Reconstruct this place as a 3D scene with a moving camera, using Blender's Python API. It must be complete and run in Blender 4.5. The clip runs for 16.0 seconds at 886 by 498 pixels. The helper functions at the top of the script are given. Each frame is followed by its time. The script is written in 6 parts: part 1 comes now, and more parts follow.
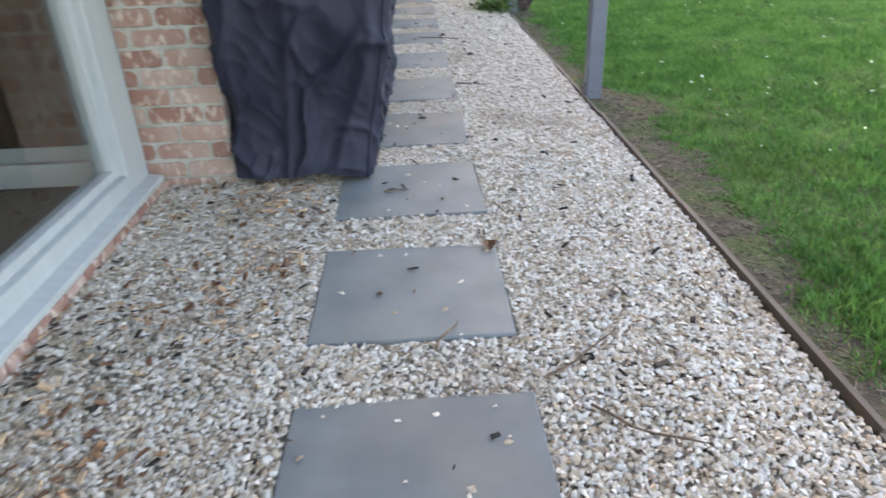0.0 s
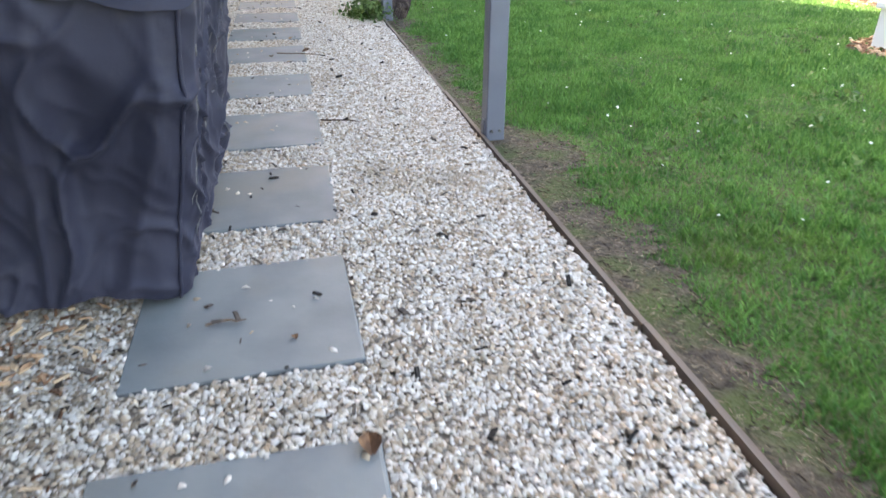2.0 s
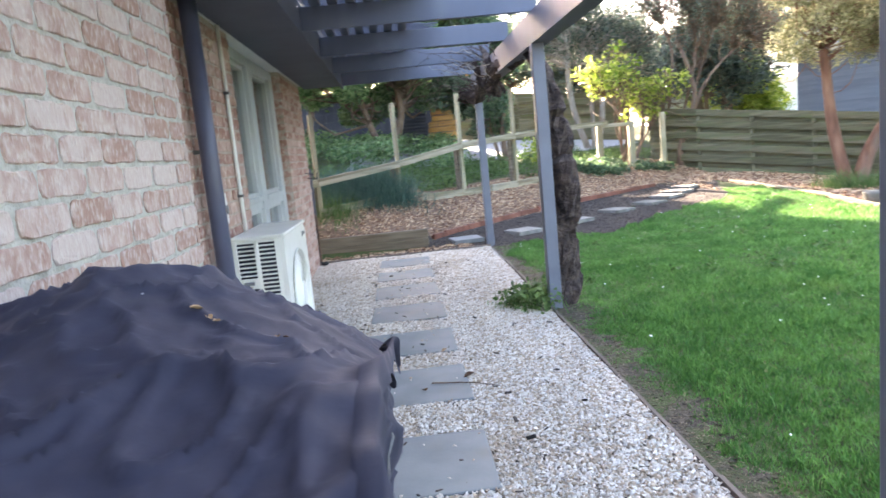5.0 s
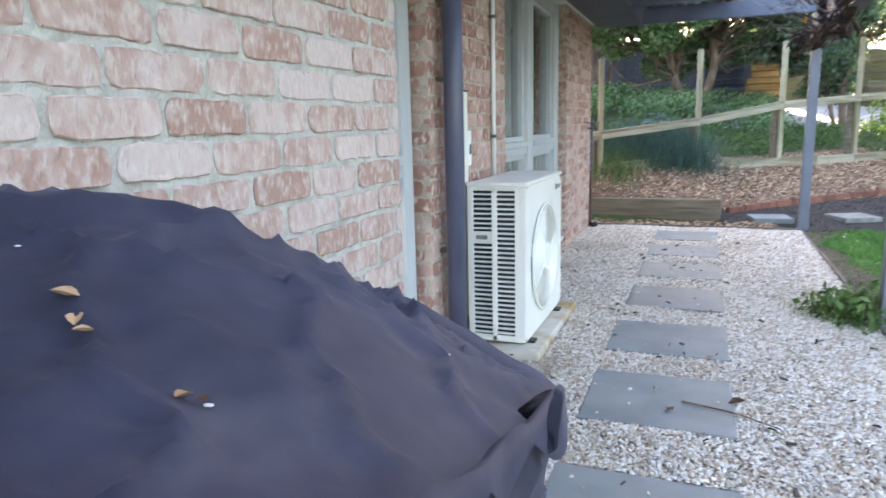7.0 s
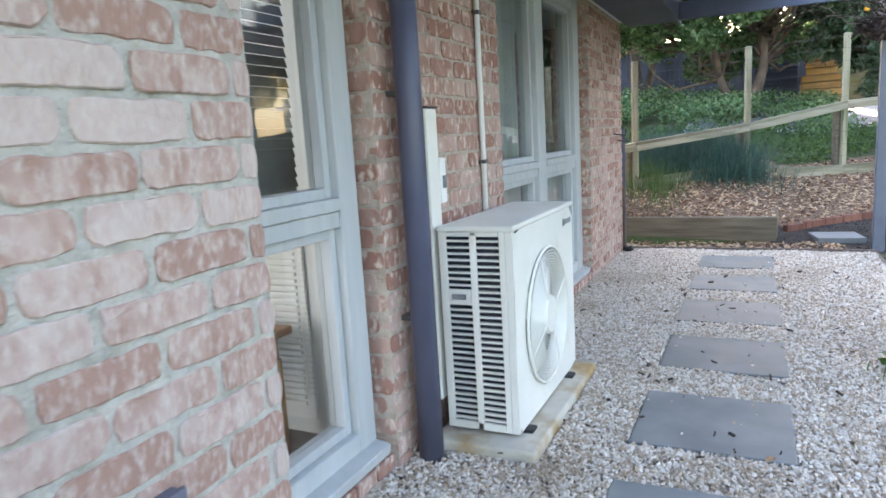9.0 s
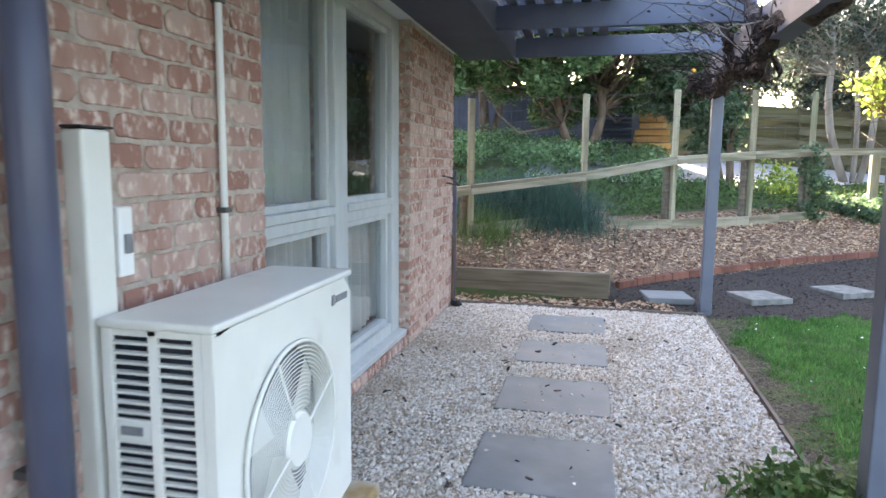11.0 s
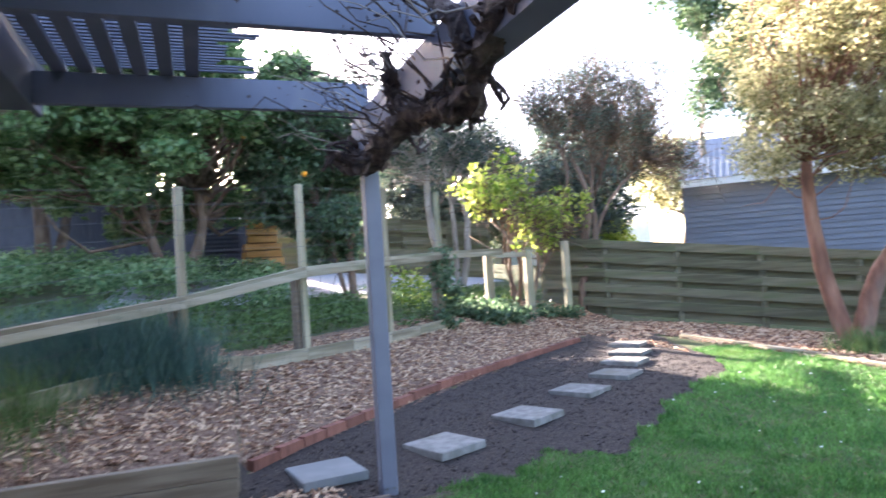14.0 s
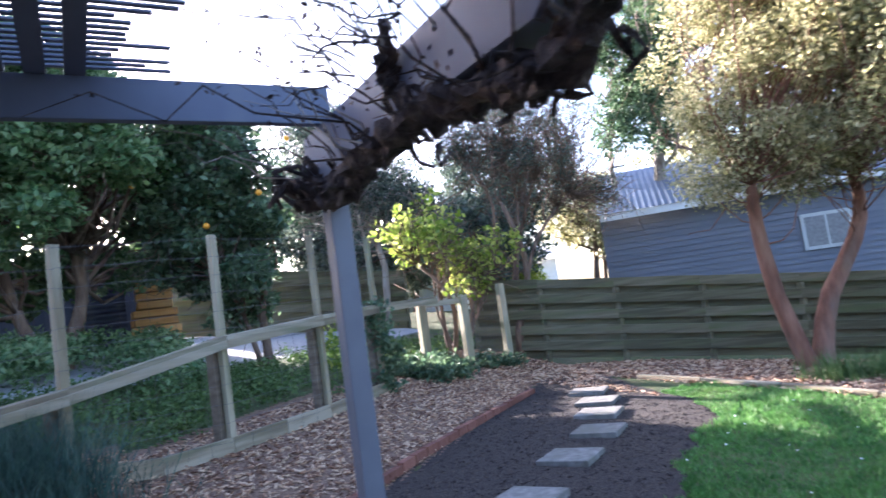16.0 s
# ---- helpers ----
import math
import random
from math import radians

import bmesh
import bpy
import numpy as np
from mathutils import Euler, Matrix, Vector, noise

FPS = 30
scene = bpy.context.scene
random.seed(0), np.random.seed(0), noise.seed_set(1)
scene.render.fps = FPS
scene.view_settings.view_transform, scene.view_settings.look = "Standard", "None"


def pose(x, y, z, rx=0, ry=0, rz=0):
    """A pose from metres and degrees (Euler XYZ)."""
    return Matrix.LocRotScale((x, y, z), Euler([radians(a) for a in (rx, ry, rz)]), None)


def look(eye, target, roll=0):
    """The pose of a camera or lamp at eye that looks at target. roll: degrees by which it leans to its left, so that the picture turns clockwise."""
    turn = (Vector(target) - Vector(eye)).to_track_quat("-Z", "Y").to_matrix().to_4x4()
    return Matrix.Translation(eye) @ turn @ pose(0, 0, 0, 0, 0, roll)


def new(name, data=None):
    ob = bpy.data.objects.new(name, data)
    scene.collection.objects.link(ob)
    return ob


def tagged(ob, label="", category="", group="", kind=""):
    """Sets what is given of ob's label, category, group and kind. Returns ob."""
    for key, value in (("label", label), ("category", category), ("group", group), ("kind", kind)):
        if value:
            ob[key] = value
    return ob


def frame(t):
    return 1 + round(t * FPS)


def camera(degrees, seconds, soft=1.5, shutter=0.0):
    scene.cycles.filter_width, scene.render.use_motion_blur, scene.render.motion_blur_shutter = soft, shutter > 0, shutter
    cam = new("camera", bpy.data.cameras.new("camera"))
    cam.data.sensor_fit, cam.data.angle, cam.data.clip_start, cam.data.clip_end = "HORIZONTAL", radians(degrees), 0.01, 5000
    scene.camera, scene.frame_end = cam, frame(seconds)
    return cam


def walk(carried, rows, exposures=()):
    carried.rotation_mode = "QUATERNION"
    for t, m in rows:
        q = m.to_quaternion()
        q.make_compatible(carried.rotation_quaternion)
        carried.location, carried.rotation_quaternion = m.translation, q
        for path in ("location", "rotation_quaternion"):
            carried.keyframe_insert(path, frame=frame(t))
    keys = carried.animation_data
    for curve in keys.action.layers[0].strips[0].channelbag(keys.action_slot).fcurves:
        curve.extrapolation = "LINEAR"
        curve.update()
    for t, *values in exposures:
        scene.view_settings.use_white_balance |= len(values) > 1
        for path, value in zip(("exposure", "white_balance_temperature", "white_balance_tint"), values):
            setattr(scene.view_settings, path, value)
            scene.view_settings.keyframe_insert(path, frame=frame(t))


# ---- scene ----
cam = camera(67.8, 16.0, shutter=0.4)
PATH = [
    (0, (0.043, 0.886, 1.068), (0.098, 2.656, 0.139), -2.1),
    (0.5, (0.078, 1.079, 1.062), (0.337, 2.803, 0.081), -2.5),
    (1, (0.122, 1.288, 1.05), (0.465, 3.009, 0.091), -1.3),
    (1.5, (0.17, 1.551, 1.074), (0.562, 3.268, 0.125), -0.2),
    (2, (0.184, 1.852, 1.031), (0.574, 3.573, 0.088), -0.0),
    (2.5, (0.176, 2.172, 1.033), (0.598, 3.91, 0.138), -0.0),
    (2.6, (0.181, 2.234, 1.025), (0.602, 3.976, 0.136), 0.1),
    (3, (0.197, 2.429, 1.083), (0.607, 4.187, 0.222), -0.6),
    (3.5, (0.158, 2.762, 1.086), (0.539, 4.578, 0.338), -2.3),
    (4, (0.068, 3.06, 1.157), (0.482, 4.95, 0.648), -3.8),
    (4.5, (-0.007, 3.267, 1.255), (0.25, 5.217, 0.895), -5.4),
    (4.7, (-0.047, 3.404, 1.254), (0.172, 5.372, 0.974), -6.3),
    (5.15, (0.075, 3.5, 1.235), (0.12, 5.48, 0.94), -5.0),
    (5.7, (0.128, 3.7, 1.205), (-0.13, 5.65, 0.895), -3.4),
    (6.8, (0.135, 4.124, 1.159), (-0.508, 5.985, 0.813), -1.0),
    (7, (0.129, 4.189, 1.154), (-0.594, 6.018, 0.788), -1.4),
    (7.3, (0.128, 4.269, 1.138), (-0.649, 6.054, 0.678), -2.3),
    (7.5, (0.142, 4.32, 1.153), (-0.647, 6.079, 0.618), -3.1),
    (8, (0.171, 4.582, 1.186), (-0.644, 6.35, 0.729), -3.5),
    (8.5, (0.197, 4.811, 1.193), (-0.633, 6.59, 0.812), -3.3),
    (9, (0.132, 5.047, 1.201), (-0.72, 6.827, 0.874), -3.4),
    (9.5, (0.155, 5.274, 1.221), (-0.503, 7.133, 0.887), -2.1),
    (10, (0.171, 5.568, 1.238), (-0.35, 7.468, 0.894), -0.7),
    (10.2, (0.201, 5.621, 1.248), (-0.305, 7.53, 0.93), -0.4),
    (12.3, (0.107, 6.937, 1.21), (-0.089, 8.919, 1.029), -0.4),
    (12.5, (0.106, 7.079, 1.203), (-0.031, 9.068, 1.041), -1.1),
    (13, (0.132, 7.419, 1.194), (0.124, 9.412, 1.034), -2.3),
    (13.5, (0.17, 7.785, 1.194), (0.449, 9.763, 1.091), -1.7),
    (14, (0.184, 8.183, 1.214), (0.878, 10.057, 1.294), -3.7),
    (14.5, (0.264, 8.441, 1.229), (1.136, 10.24, 1.293), -3.9),
    (15, (0.282, 8.67, 1.254), (1.264, 10.41, 1.332), -4.2),
    (15.5, (0.254, 8.971, 1.29), (1.341, 10.642, 1.461), -8.5),
    (16, (0.126, 9.246, 1.32), (1.113, 10.975, 1.512), -8.0),
]

EXPOSURE = [(0.0, 3.8, 7650, 17), (1.5, 3.93, 7600, 17), (3.5, 4.22, 7300, 20), (4.5, 4.1, 6850, 20), (7.0, 4.15, 6850, 18), (10.0, 3.95, 6800, 17), (12.5, 3.92, 6500, 20), (13.3, 4.0, 6350, 20), (14.0, 3.65, 6000, 24), (16.0, 3.05, 5450, 25)]
walk(cam, [(t, look(eye, target, roll)) for t, eye, target, roll in PATH], EXPOSURE)

# ---- sky and sun: low afternoon sun behind the house ----
world = bpy.data.worlds.new("sky")
scene.world = world
world.use_nodes = True
wn = world.node_tree
sky = wn.nodes.new("ShaderNodeTexSky")
sky.sky_type = "NISHITA"
sky.sun_disc = False
SUN_AZ, SUN_EL = radians(104), radians(17)
sky.sun_elevation = SUN_EL
sky.sun_rotation = math.pi / 2 - SUN_AZ
sky.air_density, sky.dust_density, sky.ozone_density = 1.0, 3.0, 1.0
bg = wn.nodes["Background"]
bg.inputs[1].default_value = 0.105
wn.links.new(sky.outputs[0], bg.inputs[0])
sun = new("sun", bpy.data.lights.new("sun", "SUN"))
sun.data.energy, sun.data.angle, sun.data.color = 5.0, radians(0.6), (1.0, 0.86, 0.66)
sd = Vector((math.cos(SUN_AZ) * math.cos(SUN_EL), math.sin(SUN_AZ) * math.cos(SUN_EL), math.sin(SUN_EL)))
sun.matrix_world = look(sd * 60, (0, 0, 0))

# ---- materials ----
def material(name, colours, scale=8.0, detail=4.0, rough=0.7, bump=0.3, bump_scale=None, metal=0.0, stretch=(1, 1, 1),
             vary=0.0, island=False, stain=None, stain_scale=1.2, stain_at=(0.5, 0.7), spec=0.4, translucent=0.0, dist=0.004):
    """Noise-mixed colours, a second large stain layer, per-piece variation and fine relief, in metres."""
    m = bpy.data.materials.new(name)
    m.use_nodes = True
    n, l = m.node_tree.nodes, m.node_tree.links
    b = n["Principled BSDF"]
    b.inputs["Roughness"].default_value = rough
    b.inputs["Metallic"].default_value = metal
    b.inputs["Specular IOR Level"].default_value = spec
    co = n.new("ShaderNodeTexCoord")
    mp = n.new("ShaderNodeMapping")
    mp.inputs["Scale"].default_value = stretch
    l.new(co.outputs["Object"], mp.inputs[0])
    vec = mp.outputs[0]
    if vary:
        rnd = n.new("ShaderNodeNewGeometry" if island else "ShaderNodeObjectInfo")
        ro = rnd.outputs["Random Per Island" if island else "Random"]
        off = n.new("ShaderNodeVectorMath")
        off.operation = "ADD"
        mul = n.new("ShaderNodeMath")
        mul.operation = "MULTIPLY"
        mul.inputs[1].default_value = 37.0
        l.new(ro, mul.inputs[0])
        l.new(vec, off.inputs[0])
        l.new(mul.outputs[0], off.inputs[1])
        if not island:
            vec = off.outputs[0]
    nz = n.new("ShaderNodeTexNoise")
    nz.inputs["Scale"].default_value, nz.inputs["Detail"].default_value = scale, detail
    l.new(vec, nz.inputs["Vector"])
    ramp = n.new("ShaderNodeValToRGB")
    els = ramp.color_ramp.elements
    while len(els) < len(colours):
        els.new(0.5)
    for i, c in enumerate(colours):
        els[i].position = 0.3 + 0.4 * i / max(1, len(colours) - 1)
        els[i].color = (*c, 1)
    fac = nz.outputs["Fac"]
    if vary:
        sh = n.new("ShaderNodeMath")
        sh.operation = "MULTIPLY_ADD"
        sh.inputs[1].default_value = vary
        l.new(ro, sh.inputs[0])
        ad = n.new("ShaderNodeMath")
        ad.operation = "SUBTRACT"
        ad.inputs[1].default_value = vary * 0.5
        l.new(fac, ad.inputs[0])
        l.new(ad.outputs[0], sh.inputs[2])
        fac = sh.outputs[0]
    l.new(fac, ramp.inputs[0])
    col = ramp.outputs[0]
    if stain:
        n2 = n.new("ShaderNodeTexNoise")
        n2.inputs["Scale"].default_value, n2.inputs["Detail"].default_value = stain_scale, 6.0
        l.new(vec, n2.inputs["Vector"])
        r2 = n.new("ShaderNodeMapRange")
        r2.inputs[1].default_value, r2.inputs[2].default_value = stain_at
        l.new(n2.outputs["Fac"], r2.inputs[0])
        mx = n.new("ShaderNodeMixRGB")
        mx.inputs[2].default_value = (*stain, 1)
        l.new(r2.outputs[0], mx.inputs[0])
        l.new(col, mx.inputs[1])
        col = mx.outputs[0]
    l.new(col, b.inputs["Base Color"])
    if bump:
        nb = n.new("ShaderNodeTexNoise")
        nb.inputs["Scale"].default_value, nb.inputs["Detail"].default_value = bump_scale or scale * 4, 5.0
        l.new(vec, nb.inputs["Vector"])
        bp = n.new("ShaderNodeBump")
        bp.inputs["Strength"].default_value, bp.inputs["Distance"].default_value = bump, dist
        l.new(nb.outputs["Fac"], bp.inputs["Height"])
        l.new(bp.outputs[0], b.inputs["Normal"])
    if translucent:
        tr = n.new("ShaderNodeBsdfTranslucent")
        l.new(col, tr.inputs[0])
        ms = n.new("ShaderNodeMixShader")
        ms.inputs[0].default_value = translucent
        l.new(b.outputs[0], ms.inputs[1])
        l.new(tr.outputs[0], ms.inputs[2])
        l.new(ms.outputs[0], n["Material Output"].inputs[0])
    return m


def glass_material(name):
    m = bpy.data.materials.new(name)
    m.use_nodes = True
    n, l = m.node_tree.nodes, m.node_tree.links
    b = n["Principled BSDF"]
    b.inputs["Roughness"].default_value = 0.01
    b.inputs["Transmission Weight"].default_value = 1.0
    b.inputs["IOR"].default_value = 1.5
    b.inputs["Base Color"].default_value = (0.93, 0.96, 0.95, 1)
    return m


M = {}
M["gravel"] = material("white_pebble", [(0.42, 0.32, 0.225), (0.56, 0.475, 0.375), (0.64, 0.57, 0.48), (0.72, 0.66, 0.585)], 30, 3, 0.85, 0.2, vary=0.6, island=True,
                       stain=(0.36, 0.27, 0.18), stain_scale=1.3, stain_at=(0.56, 0.80))
M["gravel_bed"] = material("gravel_grit", [(0.17, 0.13, 0.10), (0.29, 0.24, 0.19), (0.44, 0.38, 0.32)], 90, 5, 0.9, 0.8, dist=0.01)
M["slate"] = material("grey_stone_paver", [(0.135, 0.15, 0.155), (0.165, 0.18, 0.185), (0.20, 0.215, 0.215)], 5, 6, 0.6, 0.25, 60, vary=0.25,
                      stain=(0.20, 0.19, 0.165), stain_scale=2.6, stain_at=(0.52, 0.8), dist=0.002)
M["concrete"] = material("pale_concrete_paver", [(0.12, 0.115, 0.10), (0.175, 0.17, 0.152), (0.24, 0.23, 0.21)], 14, 6, 0.85, 0.4, 90, vary=0.2, stain=(0.13, 0.125, 0.10), stain_scale=4)
M["pad"] = material("stained_concrete_pad", [(0.42, 0.39, 0.32), (0.52, 0.49, 0.42)], 9, 6, 0.85, 0.4, 90, stain=(0.33, 0.22, 0.10), stain_scale=5, stain_at=(0.45, 0.65))
M["mortar"] = material("grey_green_mortar", [(0.35, 0.34, 0.295), (0.44, 0.43, 0.38), (0.50, 0.49, 0.44)], 25, 8, 0.95, 1.0, 75, dist=0.010, stain=(0.30, 0.285, 0.235), stain_scale=9, stain_at=(0.56, 0.72))
M["mortar_buff"] = material("buff_mortar", [(0.33, 0.27, 0.215), (0.42, 0.355, 0.295), (0.47, 0.41, 0.35)], 25, 8, 0.95, 1.0, 75, dist=0.008, stain=(0.27, 0.22, 0.165), stain_scale=7, stain_at=(0.56, 0.72))
M["brick"] = material("limewashed_red_brick", [(0.36, 0.225, 0.18), (0.415, 0.285, 0.24), (0.465, 0.35, 0.305), (0.52, 0.425, 0.38)], 22, 10, 0.92, 1.0, 70, vary=0.62, stretch=(1, 1, 0.55),
                      stain=(0.58, 0.52, 0.475), stain_scale=70, stain_at=(0.47, 0.80), dist=0.008)
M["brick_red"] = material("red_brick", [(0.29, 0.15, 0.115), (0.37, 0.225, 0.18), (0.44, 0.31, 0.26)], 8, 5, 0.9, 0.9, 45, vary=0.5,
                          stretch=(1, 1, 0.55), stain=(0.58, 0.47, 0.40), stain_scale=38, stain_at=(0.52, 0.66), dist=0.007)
M["edging_brick"] = material("terracotta_edging", [(0.15, 0.06, 0.04), (0.25, 0.105, 0.07)], 9, 5, 0.9, 0.6, 50, vary=0.4)
M["frame"] = material("pale_grey_painted_timber", [(0.41, 0.435, 0.435), (0.48, 0.505, 0.505)], 3, 5, 0.45, 0.15, 40, stretch=(6, 6, 0.7), stain=(0.38, 0.39, 0.36), stain_scale=2.5, stain_at=(0.6, 0.85), dist=0.001)
M["navy"] = material("slate_blue_painted_timber", [(0.085, 0.095, 0.135), (0.115, 0.125, 0.17)], 3, 5, 0.55, 0.15, 60, stretch=(1, 1, 0.4), stain=(0.15, 0.155, 0.18), stain_scale=3, stain_at=(0.6, 0.85), dist=0.001)
M["soffit"] = material("dark_soffit_paint", [(0.06, 0.068, 0.10), (0.08, 0.09, 0.125)], 3, 4, 0.6, 0.1)
M["pipe"] = material("dark_blue_downpipe", [(0.07, 0.075, 0.115), (0.09, 0.097, 0.145)], 4, 4, 0.35, 0.05)
M["post"] = material("grey_painted_steel_post", [(0.115, 0.125, 0.16), (0.145, 0.155, 0.19)], 5, 4, 0.4, 0.08, 70)
M["cover"] = material("faded_navy_canvas", [(0.017, 0.018, 0.034), (0.025, 0.026, 0.046), (0.036, 0.037, 0.060)], 4, 5, 0.66, 0.5, 30, stain=(0.052, 0.051, 0.068), stain_scale=9, stain_at=(0.58, 0.9), dist=0.002, spec=0.3)
cloth = M["cover"].node_tree.nodes["Principled BSDF"]
cloth.inputs["Sheen Weight"].default_value, cloth.inputs["Sheen Roughness"].default_value = 0.08, 0.4
cloth.inputs["Sheen Tint"].default_value = (0.62, 0.62, 0.85, 1)
M["cream"] = material("cream_enamel", [(0.66, 0.65, 0.58), (0.74, 0.73, 0.67)], 3, 4, 0.35, 0.05, stain=(0.50, 0.47, 0.38), stain_scale=5, stain_at=(0.62, 0.9))
M["grille"] = material("dark_fin_metal", [(0.006, 0.010, 0.018), (0.015, 0.022, 0.035)], 60, 3, 0.5, 0.2)
M["plastic"] = material("grey_plastic", [(0.16, 0.165, 0.17), (0.24, 0.245, 0.25)], 20, 3, 0.5, 0.1)
M["black"] = material("black_rubber", [(0.012, 0.012, 0.013), (0.03, 0.03, 0.03)], 20, 3, 0.6, 0.1)
M["timber"] = material("weathered_pine", [(0.20, 0.165, 0.10), (0.30, 0.26, 0.17), (0.38, 0.34, 0.235)], 3, 6, 0.85, 0.5, 30, stretch=(5, 5, 0.6), vary=0.25, stain=(0.16, 0.17, 0.09), stain_scale=2, stain_at=(0.52, 0.75))
M["timber_x"] = material("weathered_pine_board", [(0.16, 0.13, 0.085), (0.25, 0.215, 0.145), (0.34, 0.30, 0.22)], 3, 6, 0.85, 0.5, 30, stretch=(0.5, 0.5, 6), vary=0.3, stain=(0.13, 0.14, 0.075), stain_scale=2, stain_at=(0.5, 0.75))
M["paling"] = material("old_fence_board", [(0.085, 0.08, 0.046), (0.135, 0.125, 0.076), (0.19, 0.175, 0.115)], 3, 6, 0.9, 0.5, 30, stretch=(0.5, 0.5, 7), vary=0.35, stain=(0.10, 0.12, 0.05), stain_scale=1.5, stain_at=(0.5, 0.75))
M["fresh"] = material("new_orange_timber", [(0.42, 0.22, 0.07), (0.60, 0.36, 0.14)], 4, 5, 0.8, 0.3, 30, stretch=(0.6, 0.6, 5), vary=0.4)
M["sleeper"] = material("treated_sleeper", [(0.11, 0.083, 0.055), (0.165, 0.13, 0.09), (0.22, 0.18, 0.13)], 3, 6, 0.85, 0.5, 30, stretch=(0.6, 4, 7), vary=0.2)
M["edge"] = material("grey_timber_edging", [(0.10, 0.075, 0.06), (0.19, 0.15, 0.125)], 4, 6, 0.9, 0.4, 40, stretch=(6, 0.6, 3))
M["wire"] = material("dull_wire", [(0.10, 0.10, 0.10), (0.16, 0.16, 0.155)], 20, 2, 0.5, 0, metal=0.7)
M["soil"] = material("lawn_soil", [(0.035, 0.055, 0.014), (0.06, 0.085, 0.022), (0.10, 0.095, 0.035)], 5, 6, 0.95, 0.8, 60, stain=(0.08, 0.065, 0.04), stain_scale=0.7, stain_at=(0.55, 0.75), dist=0.02)
M["mulch_bed"] = material("bark_mulch_ground", [(0.08, 0.048, 0.03), (0.19, 0.115, 0.075), (0.32, 0.215, 0.145)], 45, 5, 0.95, 1.0, 60, dist=0.02)
M["chip"] = material("bark_chip", [(0.13, 0.064, 0.036), (0.31, 0.168, 0.095), (0.46, 0.285, 0.17), (0.56, 0.40, 0.26)], 25, 4, 0.9, 0.5, vary=0.7, island=True)
M["dark_mulch"] = material("dark_mulch_ground", [(0.016, 0.012, 0.011), (0.038, 0.029, 0.024), (0.07, 0.055, 0.045)], 60, 5, 0.95, 1.0, 80, dist=0.015)
M["dark_chip"] = material("dark_bark_chip", [(0.014, 0.011, 0.01), (0.04, 0.03, 0.025), (0.09, 0.07, 0.058)], 25, 4, 0.9, 0.5, vary=0.7, island=True)
M["straw"] = material("dry_thatch", [(0.05, 0.036, 0.024), (0.12, 0.09, 0.057), (0.25, 0.20, 0.135)], 25, 4, 0.9, 0.4, vary=0.6, island=True)
M["grass"] = material("lawn_grass", [(0.052, 0.15, 0.03), (0.09, 0.225, 0.048), (0.15, 0.305, 0.075)], 3.2, 5, 0.55, 0, vary=0.5, island=True, translucent=0.35, stain=(0.16, 0.22, 0.05), stain_scale=0.9, stain_at=(0.6, 0.85))
M["weed"] = material("weed_leaf", [(0.045, 0.09, 0.02), (0.09, 0.16, 0.045), (0.13, 0.2, 0.06)], 9, 3, 0.6, 0.2, vary=0.5, island=True, translucent=0.3)
M["bluegrass"] = material("blue_green_strap_leaf", [(0.028, 0.07, 0.058), (0.055, 0.12, 0.095), (0.085, 0.165, 0.12)], 9, 3, 0.5, 0.1, vary=0.5, island=True, translucent=0.2)
M["petal"] = material("white_petal", [(0.75, 0.75, 0.72), (0.85, 0.85, 0.83)], 9, 2, 0.6, 0)
M["road"] = material("pale_gravel_drive", [(0.28, 0.28, 0.29), (0.42, 0.42, 0.42)], 12, 6, 0.9, 0.5, 70)
M["bark"] = material("brown_bark", [(0.07, 0.045, 0.032), (0.15, 0.10, 0.07), (0.24, 0.17, 0.12)], 9, 6, 0.9, 0.9, 30, stretch=(1, 1, 0.25), dist=0.02)
M["bark_red"] = material("reddish_bark", [(0.11, 0.048, 0.03), (0.20, 0.095, 0.06), (0.29, 0.155, 0.10)], 8, 6, 0.85, 0.8, 26, stretch=(1, 1, 0.25), stain=(0.19, 0.14, 0.11), stain_scale=3, dist=0.015)
M["bark_pale"] = material("pale_grey_bark", [(0.18, 0.145, 0.115), (0.29, 0.25, 0.21), (0.38, 0.345, 0.30)], 7, 6, 0.85, 0.6, 26, stretch=(1, 1, 0.3), dist=0.015)
M["vine"] = material("shaggy_vine_bark", [(0.02, 0.014, 0.013), (0.055, 0.038, 0.033), (0.11, 0.08, 0.065)], 16, 6, 0.95, 1.0, 50, stretch=(1, 1, 1), dist=0.03)
LEAVES = {"dark": [(0.052, 0.10, 0.05), (0.095, 0.16, 0.08), (0.16, 0.23, 0.125)], "green": [(0.075, 0.155, 0.055), (0.15, 0.25, 0.095), (0.26, 0.36, 0.17)],
          "lime": [(0.16, 0.25, 0.03), (0.30, 0.40, 0.06), (0.50, 0.55, 0.14)], "olive": [(0.22, 0.22, 0.10), (0.38, 0.37, 0.19), (0.56, 0.53, 0.31)],
          "grey": [(0.045, 0.068, 0.052), (0.085, 0.118, 0.088), (0.145, 0.18, 0.13)]}
for k, c in LEAVES.items():
    M["leaf_" + k] = material(k + "_leaf", c, 2.0, 3, 0.32, 0, vary=0.7, island=True, translucent=0.6 if k in ("olive", "lime") else 0.45)
M["orange"] = material("orange_peel", [(0.75, 0.30, 0.02), (0.85, 0.40, 0.04)], 20, 3, 0.45, 0.1)
